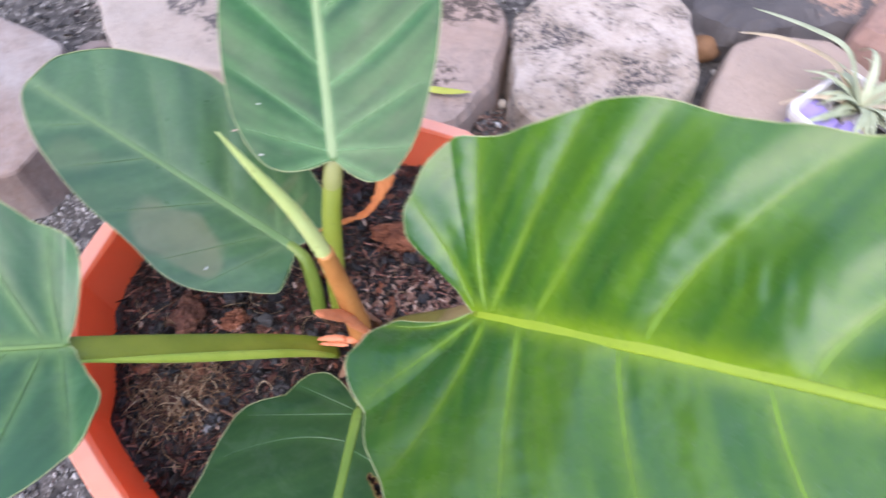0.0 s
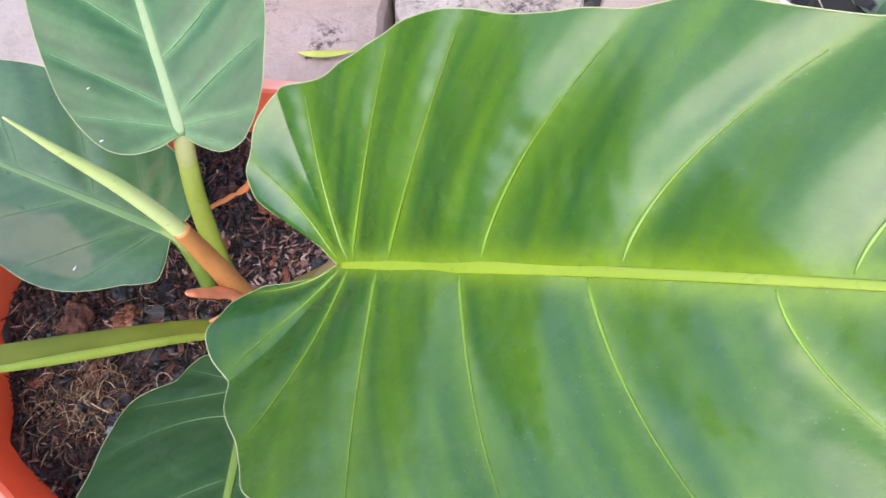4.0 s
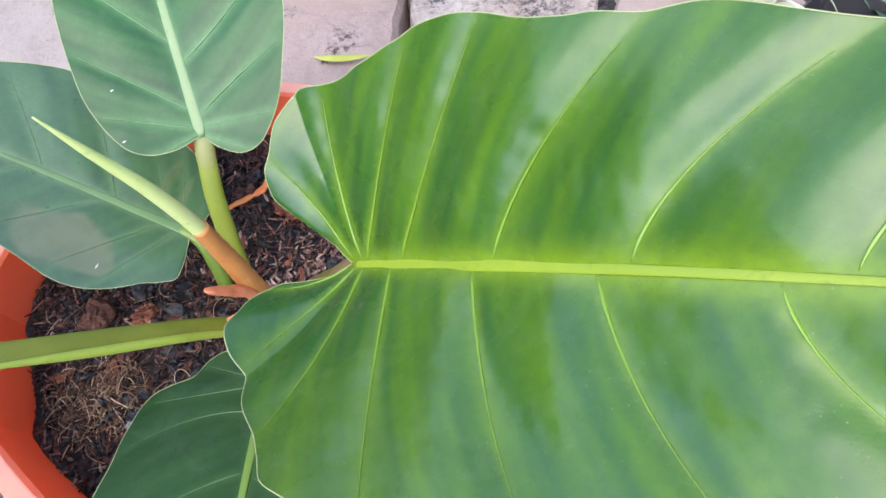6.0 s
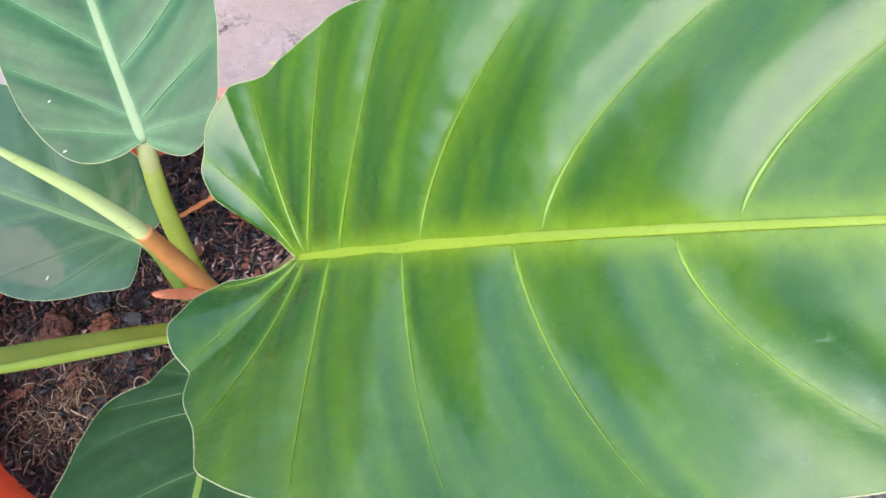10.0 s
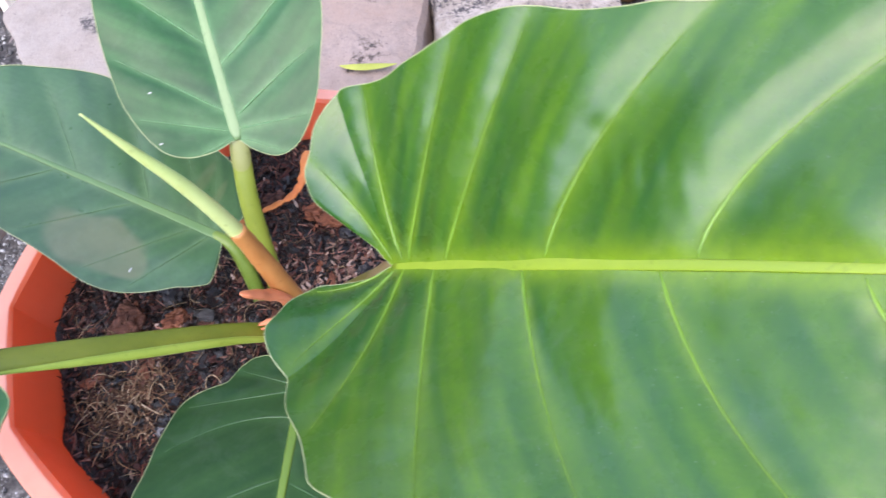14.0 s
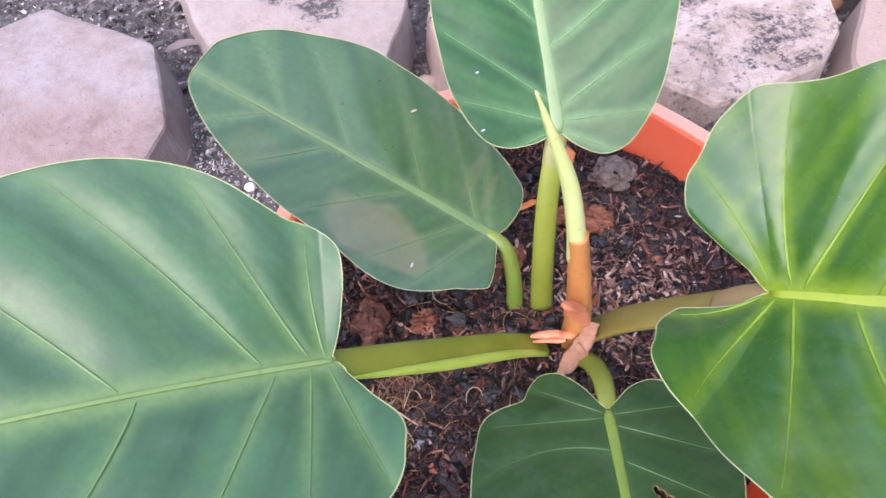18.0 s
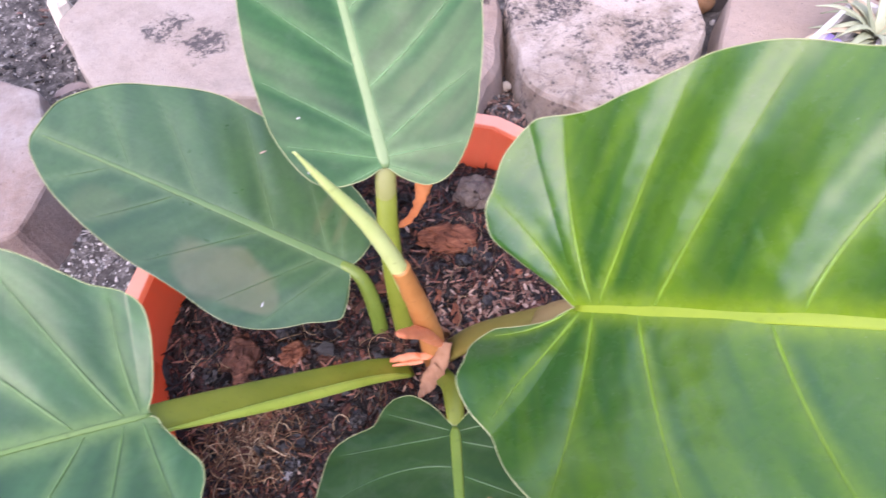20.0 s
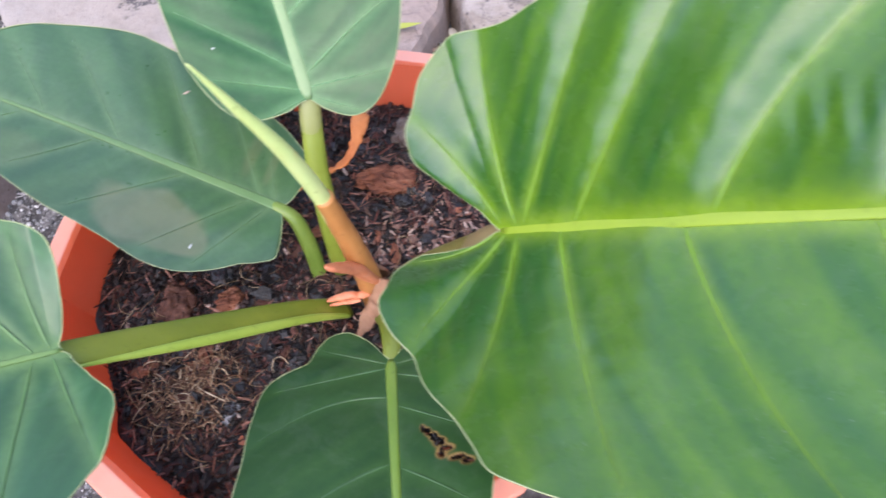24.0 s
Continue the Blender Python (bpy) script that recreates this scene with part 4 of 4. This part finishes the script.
def chunk(name, x, y, size, stretch, yaw, material, label, category, lift=0.4, seed=1, grain=0.35):
    vs, fs = lump(1.0, seed, stretch, 4, grain)
    vs = vs + 0.30 * np.stack([ridged(vs, 3.5, seed), ridged(vs, 3.5, seed + 9), ridged(vs, 5.0, seed + 17)], -1) * np.array(stretch)
    vs = vs + 0.10 * np.stack([0 * vs[:, 0], ridged(vs * (1.2, 7, 7), 1.0, seed + 3), ridged(vs * (1.2, 7, 7), 1.0, seed + 5)], -1)
    vs = vs + 0.07 * np.stack([ridged(vs, 11, seed + 21), ridged(vs, 11, seed + 25), ridged(vs, 13, seed + 29)], -1)
    vs = turned(vs * size, random.Random(seed), (0, 0, 0), 0.25, yaw)
    ob = new(name, mesh_of(name, vs, fs, material))
    ob.location = (x, y, soil_height(x, y) + size * stretch[2] * lift)
    return tagged(ob, label, category)


chunk("bark_chip", -0.067, -0.004, 0.0085, (1.0, 0.9, 0.7), 0.3, M_CHIP, "orange-brown chip of coco bark on the soil", "bark chip", 0.5, 3)
chunk("bark_chip", -0.100, 0.000, 0.013, (1.1, 0.8, 0.6), 1.3, M_CHIP_DARK, "large dark red chip of coco bark on the soil", "bark chip", 0.5, 4)
chunk("bark_chip", 0.044, 0.069, 0.016, (1.3, 0.7, 0.40), -0.3, M_CHIP, "flat brown piece of coco bark on the soil", "bark chip", 0.6, 5)
chunk("bark_chip", 0.000, 0.085, 0.010, (1.2, 0.8, 0.6), 0.6, M_CHIP_DARK, "brown chip of bark behind the stalks", "bark chip", 0.5, 6)
chunk("soil_clod", 0.069, 0.102, 0.015, (1.0, 0.9, 0.6), 0.2, speckled("dry_clod", (0.3, (0.10, 0.075, 0.065)), (0.7, (0.20, 0.16, 0.14)), island=False, scale=120), "grey dry clod of soil by the pot's wall", "clod", 0.5, 7)
chunk("black_piece", 0.052, 0.052, 0.006, (1.0, 0.8, 0.7), 0.0, M_CHAR, "small black piece of charcoal", "charcoal", 0.5, 8)
# an added lump that stands in for dark, shiny wet soil here
chunk("black_piece", -0.030, -0.050, 0.0065, (1.0, 0.8, 0.5), 0.8, M_CHAR, "black piece in the soil", "charcoal", 0.3, 9)
chunk("black_piece", -0.075, 0.022, 0.009, (1.2, 0.8, 0.5), 2.0, M_CHAR, "black piece in the soil", "charcoal", 0.3, 10)
chunk("mouldy_clod", -0.074, -0.068, 0.0080, (1.3, 0.9, 0.22), 2.0, M_MOULD, "black clod with a white film of mould", "clod", 0.6, 12)
flake_meshes = []
for q in range(5):
    fv, ff = lump(1.0, q + 130, (1.25, 0.6, 0.22), 3, 0.5)
    fv = fv + 0.12 * np.stack([0 * fv[:, 0], ridged(fv * (1.2, 6, 6), 1.0, q + 3), ridged(fv * (1.2, 6, 6), 1.0, q + 7)], -1)
    flake_meshes.append(mesh_of("bark_flake", fv * 0.0062, ff, (M_CHIP, M_CHIP_DARK)[q % 2]))
flake_rng = random.Random(23)
for q in range(34):
    a, r = flake_rng.uniform(0, 6.283), 0.135 * math.sqrt(flake_rng.random())
    x, y = r * math.cos(a), r * math.sin(a)
    if math.hypot(x - 0.02, y + 0.02) < 0.022:
        continue
    flake = new("bark_flake", flake_meshes[q % 5])
    k = flake_rng.uniform(0.55, 1.1)
    flake.scale = (k, k, k)
    flake.location = (x, y, soil_height(x, y) + 0.0022 * k)
    flake.rotation_euler = (flake_rng.uniform(-0.3, 0.3), flake_rng.uniform(-0.3, 0.3), flake_rng.uniform(0, 6.283))
    tagged(flake, ("small orange-brown flake of bark on the soil", "small dark red flake of bark on the soil")[(q % 5) % 2], "bark flake", "bark flakes on the soil")
peel = tagged(new("dry_peel"), "curled orange dry strip standing by the stalk", "peel")
stalk("strip", [(-0.022, 0.066, 0.150, .0016, .0008), (-0.002, 0.070, 0.156, .0022, .001), (0.018, 0.076, 0.160, .0026, .0012), (0.028, 0.088, 0.166, .0040, .0014), (0.033, 0.102, 0.170, .0062, .0016), (0.034, 0.108, 0.168, .0040, .001)], M_PEEL, peel, rag=0.0012, steps=14)


# ---- ground and paving ----
def ground_height(x, y):
    return 0.034 * math.exp(-((x - 0.125) ** 2 + (y - 0.285) ** 2) / 0.0016) + 0.004 * noise.noise(Vector((x * 9, y * 9, 2.0))) + 0.002 * noise.noise(Vector((x * 40, y * 40, 7.0)))


gx = np.concatenate([[-60, -12, -4, -1.8], np.linspace(-1.0, 1.1, 141), [1.8, 4, 12, 60]])
gy = np.concatenate([[-60, -12, -4, -1.6], np.linspace(-0.6, 1.0, 107), [1.8, 4, 12, 60]])
gv = [(x, y, ground_height(x, y) if abs(x) < 1.5 and abs(y) < 1.5 else 0.0) for y in gy for x in gx]
nx = len(gx)
gf = [(j * nx + i, j * nx + i + 1, (j + 1) * nx + i + 1, (j + 1) * nx + i) for j in range(len(gy) - 1) for i in range(nx - 1)]
tagged(new("ground", mesh_of("ground", gv, gf, M_GROUND)), "rough grey gravelly ground with sand and grit", "ground", kind="structure")


def added_wall(name, a, b, height=1.2, thick=0.15):
    """An added plain wall, out of view, between two corners, bevelled on top."""
    (ax, ay), (bx, by) = a, b
    bm = bmesh.new()
    bmesh.ops.create_cube(bm, size=1.0)
    for v in bm.verts:
        v.co = Vector((v.co.x * (abs(bx - ax) or thick), v.co.y * (abs(by - ay) or thick), v.co.z * (height + 0.1)))
    bmesh.ops.bevel(bm, geom=bm.edges[:], offset=0.015, segments=2, affect="EDGES")
    me = bpy.data.meshes.new(name)
    bm.to_mesh(me)
    bm.free()
    me.materials.append(M_CONCRETE)
    ob = new(name, me)
    ob.location = ((ax + bx) / 2, (ay + by) / 2, (height - 0.1) / 2)
    return tagged(ob, "unseen plain weathered concrete wall added to block low sky", "wall", kind="structure")


# unseen walls, added with heights that cut the sky's sheen on the leaves
WALL_REACH = 4.5
added_wall("unseen_wall_north", (-WALL_REACH, WALL_REACH), (WALL_REACH, WALL_REACH), 2.4)
added_wall("unseen_wall_south", (-WALL_REACH, -WALL_REACH), (WALL_REACH, -WALL_REACH))
added_wall("unseen_wall_east", (WALL_REACH + 0.08, -WALL_REACH - 0.075), (WALL_REACH + 0.08, WALL_REACH + 0.075), 4.6)
added_wall("unseen_wall_west", (-WALL_REACH - 0.08, -WALL_REACH - 0.075), (-WALL_REACH - 0.08, WALL_REACH + 0.075), 2.3)


def paver(name, outline, top, material, label, seed, tilt=(0, 0), rough=0.0016, edge=0.006, soften=4, worn=0.006):
    """A thick cast or broken stone slab: chamfered, uneven, standing on the ground."""
    p = np.array(outline, float)
    c = p.mean(0)
    loop = []
    for a, b in zip(p, np.roll(p, -1, axis=0)):
        for t in np.arange(0, 1, 1 / 14):
            loop.append(a + (b - a) * t)
    loop = np.array(loop)
    for _ in range(soften):
        loop = (np.roll(loop, 1, 0) + 2 * loop + np.roll(loop, -1, 0)) / 4
    n = len(loop)
    out = loop - c
    out = out * (1 + worn / 0.1 * np.array([noise.noise(Vector((q[0] * 25, q[1] * 25, seed))) for q in loop]))[:, None]
    far = np.linalg.norm(out, axis=1)[:, None]
    verts, faces = [], []
    prof = [(0.05, 0), (0.2, 0), (0.35, 0), (0.5, 0), (0.62, 0), (0.74, 0), (0.84, 0), (0.92, 0)]
    flat = out * (1 - edge * 1.4 / far)
    rings_xy = [flat * k for k, _ in prof] + [flat, out * (1 - edge * 0.5 / far), out, out * (1 + 0.003 / far), out * (1 + 0.006 / far)]
    rings_z = [0] * len(prof) + [0, -edge * 0.25, -edge, -top * 0.55, -top - 0.004]
    for xy, z in zip(rings_xy, rings_z):
        for q in xy:
            g = rough * (noise.noise(Vector((q[0] * 30, q[1] * 30, seed))) + 0.6 * noise.noise(Vector((q[0] * 110, q[1] * 110, seed + 3.0))))
            side = 1.5 * g if z < -edge * 0.5 else 0
            verts.append((q[0] * (1 + side * 4), q[1] * (1 + side * 4), z + g + (tilt[0] * q[0] + tilt[1] * q[1] if z > -top * 0.8 else 0)))
    faces.append(tuple(range(n)))
    for i in range(len(rings_xy) - 1):
        faces += [(i * n + j, (i + 1) * n + j, (i + 1) * n + (j + 1) % n, i * n + (j + 1) % n) for j in range(n)]
    me = mesh_of(name, verts, faces, material)
    for q in range(1 + len(prof) * n, len(faces)):
        me.polygons[q].use_smooth = False
    ob = new(name, me)
    ob.location = (c[0], c[1], top)
    return tagged(ob, label, "paving stone", "stones round the pot")


paver("paving_stone", [(-.47, .441), (-.337, .372), (-.303, .255), (-.325, .190), (-.43, .145), (-.56, .20), (-.60, .34)], .065, M_PAVER_RED, "hexagonal paving stone with a worn reddish face beside the pot", 1, edge=.0035, rough=.0009, soften=1, worn=.0025)
paver("paving_stone", [(-.337, .482), (-.282, .362), (-.10, .315), (-.075, .414), (-.12, .56), (-.28, .59)], .065, M_PAVER, "pale hexagonal paving stone with a black stain", 2, edge=.0035, rough=.0008, soften=1, worn=.0025)
paver("paving_stone", [(.156, .44), (.146, .37), (.126, .312), (.088, .258), (.03, .262), (-.035, .305), (-.06, .40), (-.02, .50), (.10, .53)], .063, M_PAVER_BROWN, "brown-stained stone with rounded edges behind the pot", 3, edge=.012, rough=.003)
paver("paving_stone", [(.158, .425), (.205, .490), (.335, .503), (.368, .440), (.357, .334), (.318, .282), (.205, .236), (.152, .285)], .065, M_PAVER_ROUGH, "rough pale stone with black lichen stains behind the pot", 4, edge=.006, rough=.0026, soften=2, worn=.004)
paver("paving_stone", [(.352, .292), (.411, .399), (.450, .413), (.525, .405), (.580, .300), (.530, .180), (.410, .170)], .055, M_PAVER_TAN, "smooth tan stone next to the small white pot", 5, edge=.006, rough=.0009, soften=2, worn=.002)
paver("dark_rock", [(.375, .47), (.42, .425), (.60, .45), (.72, .52), (.66, .66), (.42, .64)], .045, M_DARKSTONE, "dark wet-looking rock behind the pale stones", 6, edge=.02, rough=.006)
paver("red_brown_rock", [(.56, .42), (.64, .36), (.78, .40), (.82, .52), (.70, .53), (.60, .48)], .060, M_REDSTONE, "reddish brown rock behind the small pot", 7, edge=.02, rough=.006)

# gravel, grit and pebbles between the stones
grit = [lump(1.0, s + 60, (1, 0.85, 0.65), 1, 0.4) for s in range(6)]


def on_ground(r, box, small, large):
    x, y = r.uniform(box[0], box[1]), r.uniform(box[2], box[3])
    if math.hypot(x, y) < 0.150:
        return None, 0
    s = small + (large - small) * r.random() ** 3
    return (x, y, ground_height(x, y) + s * 0.3), s


strew("gravel", 9000, grit, lambda r: on_ground(r, (-0.62, 0.75, -0.30, 0.66), 0.0010, 0.0046), M_GRAVEL, rng, "loose grey gravel and grit between the stones", "gravel", 3)
strew("pale_gravel", 7000, grit, lambda r: on_ground(r, (-0.42, -0.12, -0.12, 0.34), 0.0010, 0.0034), M_GRAVEL_PALE, rng, "pale grey gravel beside the pot", "gravel", 3)
strew("wood_chips", 1100, chips, lambda r: on_ground(r, (0.07, 0.19, 0.20, 0.35), 0.0014, 0.0042), M_LITTER, rng, "brown wood chips and husks spilled behind the pot", "wood chips", 0.8)
strew("leaf_litter", 260, chips, lambda r: on_ground(r, (-0.50, -0.22, 0.30, 0.62), 0.002, 0.006), M_CRUMB, rng, "dark bits of bark and leaf litter between the stones", "litter", 0.8)

strew("pale_grit", 1500, chips, lambda r: on_ground(r, (-0.62, -0.28, 0.36, 0.68), 0.0012, 0.0034), M_FLAKE, rng, "pale flakes of grit and straw on the dark ground", "grit", 1.2)
strew("straw_bits", 90, shreds, lambda r: on_ground(r, (-0.325, -0.262, 0.214, 0.262), 0.0020, 0.0042), M_FLAKE, rng, "short bits of straw at the paving stone's foot", "straw", 0.6)


def pebble(x, y, size, material, label, seed):
    vs, fs = lump(size, seed, (1.0, 0.85, 0.7), 3, 0.25)
    ob = new("pebble", mesh_of("pebble", vs, fs, material))
    ob.location = (x, y, ground_height(x, y) + size * 0.5)
    return tagged(ob, label, "pebble")


fragment = paver("white_fragment", [(-.368, .540), (-.356, .534), (-.346, .546), (-.353, .562), (-.369, .558)], .050, M_PEBBLE, "white broken fragment leaning by the pale stone", 9, edge=.006, rough=.004)
tagged(fragment, category="fragment", group="rubble")
pebble(.146, .345, .0075, M_PEBBLE, "small white pebble between two stones", 1)
pebble(.128, .318, .0055, M_PEBBLE, "small white pebble in the grit", 2)
pebble(.160, .318, .0080, M_CHIP, "small reddish pebble in the grit", 3)
pebble(.398, .438, .0210, M_BROWNPEBBLE, "smooth brown pebble between the stones", 4)
pebble(-.060, .345, .0140, M_PAVER_TAN, "tan pebble between two paving stones", 5)
pebble(-.240, .225, .0060, M_PEBBLE, "white pebble on the gravel", 6)

# a fallen yellow leaf on the brown stone
fallen = tagged(new("fallen_leaf"), "narrow yellow-green fallen leaf lying on the brown stone", "leaf")
fallen.location = (0.0, 0.0, 0.0)
stalk("blade", [(.048, .3095, .0670, .0008, .0004), (.060, .3035, .0685, .0040, .0006), (.076, .2990, .0695, .0050, .0006), (.093, .2980, .0690, .0034, .0005), (.107, .2990, .0680, .0004, .0003)], M_YELLOW, fallen)


# dead leaves and a twig in the gap between the paving stones
for rows, label in (([(-.3445, .3985, .0300, .0010, .0004), (-.3370, .4010, .0330, .0056, .0006), (-.3250, .4030, .0360, .0066, .0006), (-.3130, .4040, .0360, .0050, .0006), (-.3010, .4030, .0340, .0008, .0004)], "curled greyish brown dead leaf caught between the stones"),
                    ([(-.3660, .5020, .0090, .0008, .0004), (-.3600, .5120, .0110, .0034, .0006), (-.3530, .5210, .0110, .0036, .0006), (-.3480, .5320, .0090, .0006, .0004)], "small curled dead leaf on the dark ground"),
                    ([(-.3150, .2440, .0080, .0010, .0004), (-.3090, .2500, .0130, .0040, .0006), (-.3030, .2580, .0170, .0044, .0006), (-.2990, .2650, .0190, .0010, .0004)], "crumpled dead leaf leaning on the paving stone")):
    dead = tagged(new("dead_leaf"), label, "leaf", "dead leaves on the ground")
    stalk("blade", rows, M_DEAD, dead, rag=0.0006, channel=0.7)
twig = tagged(new("twig"), "thin brown twig on the gravel", "twig")
stalk("stem", [(-.2960, .2370, .0080, .0009, .0009), (-.2860, .2330, .0100, .0010, .0010), (-.2770, .2290, .0085, .0007, .0007)], M_DRY, twig, rag=0.0003, sides=8)

# ---- the small white pot ----
def box_mesh(name, sx, sy, sz, material, bevel=0.002, taper=1.0):
    bm = bmesh.new()
    bmesh.ops.create_cube(bm, size=1.0)
    for v in bm.verts:
        k = taper if v.co.z < 0 else 1.0
        v.co = Vector((v.co.x * sx * k, v.co.y * sy * k, v.co.z * sz))
    bmesh.ops.bevel(bm, geom=bm.edges[:], offset=bevel, segments=2, affect="EDGES")
    me = bpy.data.meshes.new(name)
    bm.to_mesh(me)
    bm.free()
    me.materials.append(material)
    return me


small = thing("small_planter", (.484, .256, 0.0), "small square white planter holding an air plant and a box", "planter")
small.rotation_euler = (radians(2), radians(-3), radians(34))


def square_ring(half, z, n=40, corner=0.16):
    out = []
    for i in range(n):
        a = 2 * math.pi * (i + 0.5) / n
        c, d = math.cos(a), math.sin(a)
        k = half / (abs(c) ** (2 / corner) + abs(d) ** (2 / corner)) ** (corner / 2)
        out.append((k * c, k * d, z))
    return out


def square_shell(name, rows, material, cap=False):
    n = 40
    verts = [p for h, z in rows for p in square_ring(h, z)]
    faces = [(i * n + j, i * n + (j + 1) % n, (i + 1) * n + (j + 1) % n, (i + 1) * n + j) for i in range(len(rows) - 1) for j in range(n)]
    if cap:
        faces.append(tuple((len(rows) - 1) * n + j for j in range(n)))
        faces.append(tuple(range(n))[::-1])
    return mesh_of(name, verts, faces, material, False)


part("wall", square_shell("wall", [(0.030, 0.004), (0.032, 0.001), (0.0425, 0.082), (0.0405, 0.082), (0.030, 0.008)], M_WHITE, True), small, "tapered white side")
part("lip", square_shell("lip", [(0.0410, 0.080), (0.0475, 0.078), (0.0482, 0.084), (0.0475, 0.088), (0.0425, 0.088), (0.0405, 0.080)], M_WHITE), small)
part("filling", square_shell("filling", [(0.0345, 0.046), (0.0375, 0.060)], M_BLACK, True), small, "black filling")
for x, y, z, yaw, size in ((.452, .262, .066, 30, (.030, .036, .022)), (.480, .238, .064, 38, (.028, .030, .020))):
    card = tagged(new("lilac_box", box_mesh("lilac_box", *size, M_LILAC, 0.0012)), "small lilac card box lying in the white planter", "box", "lilac boxes in the planter")
    card.location, card.rotation_euler = (x, y, z), (radians(8), radians(-6), radians(yaw))
for x, y, z, yaw, size in ((.472, .282, .070, 30, (.034, .028, .022)), (.494, .258, .070, 44, (.040, .027, .022))):
    packet = tagged(new("white_packet", box_mesh("white_packet", *size, M_WHITE, 0.009)), "rounded white packet lying in the white planter", "packet", "white packets in the planter")
    packet.location, packet.rotation_euler = (x, y, z), (radians(6), radians(-4), radians(yaw))

tray = thing("black_pot", (.606, .276, 0.0), "small empty black plastic pot beside the white planter", "pot")
tray.rotation_euler = (0, 0, radians(34))
part("wall", square_shell("wall", [(0.024, 0.004), (0.026, 0.001), (0.035, 0.060), (0.033, 0.060), (0.025, 0.008)], M_BLACK, True), tray)

rosette = thing("small_succulent", (.668, .278, 0.0), "small dark green plant with broad pointed leaves", "plant")
for k, (turn, ln) in enumerate(((2.5, .050), (1.2, .042), (0.2, .046), (-1.2, .040), (-2.6, .044))):
    c, d = math.cos(turn), math.sin(turn)
    stalk("leaf", [(0, 0, .012, .003, .002), (.2 * ln * c, .2 * ln * d, .030, .010, .0014), (.6 * ln * c, .6 * ln * d, .052, .015, .0010), (ln * c, ln * d, .062, .002, .0006)], M_LOW_PLAIN, rosette, steps=8, sides=12)
stalk("stem", [(0, 0, -.002, .004, .004), (0, 0, .016, .003, .003)], M_LOW_PLAIN, rosette)

air = thing("air_plant", (.498, .272, 0.072), "silvery air plant with narrow recurved leaves in the white planter", "plant")
r2 = random.Random(11)
for k in range(30):
    a = 2 * math.pi * k / 30 + r2.uniform(-0.3, 0.3)
    ln, rise = r2.uniform(0.045, 0.085), r2.uniform(0.3, 1.4)
    if k in (11, 12):
        ln, rise = 0.055, 0.9
    pts = []
    for t in np.linspace(0, 1, 6):
        d = ln * t
        z = rise * ln * (t - 0.95 * t * t) * 1.1 + 0.004
        aa = a + 0.25 * t * math.sin(k * 1.7)
        w = r2.uniform(0.0034, 0.0056) * (1 - t) ** 0.7 * (0.7 + 0.6 * min(t * 5, 1)) + 0.0004
        pts.append((d * math.cos(aa), d * math.sin(aa), z, w, 0.0007))
    stalk("leaf", pts, M_AIR_DRY if k % 5 == 0 else M_AIR, air, "dry straw-coloured leaf" if k % 5 == 0 else "", 4, sides=8, channel=0.5)
# two long arching leaves and a shorter one between them
for tip, rows in (("long pale green leaf", [(0, 0, .004, .0040, .0008), (-.020, .020, .044, .0044, .0008), (-.034, .034, .057, .0042, .0008), (-.056, .056, .057, .0038, .0008), (-.078, .084, .050, .0026, .0007), (-.095, .105, .043, .0005, .0005)]),
                  ("long straw-coloured leaf", [(0, 0, .004, .0036, .0008), (-.014, .022, .020, .0040, .0008), (-.028, .042, .030, .0040, .0008), (-.067, .061, .038, .0034, .0008), (-.092, .074, .035, .0024, .0007), (-.110, .085, .028, .0005, .0005)]),
                  ("short pale green leaf", [(0, 0, .004, .0034, .0008), (-.022, .010, .024, .0036, .0008), (-.042, .020, .031, .0028, .0008), (-.058, .028, .028, .0005, .0005)])):
    stalk("leaf", rows, M_AIR_DRY if "straw" in tip else M_AIR, air, tip, 6, sides=8, channel=0.5)
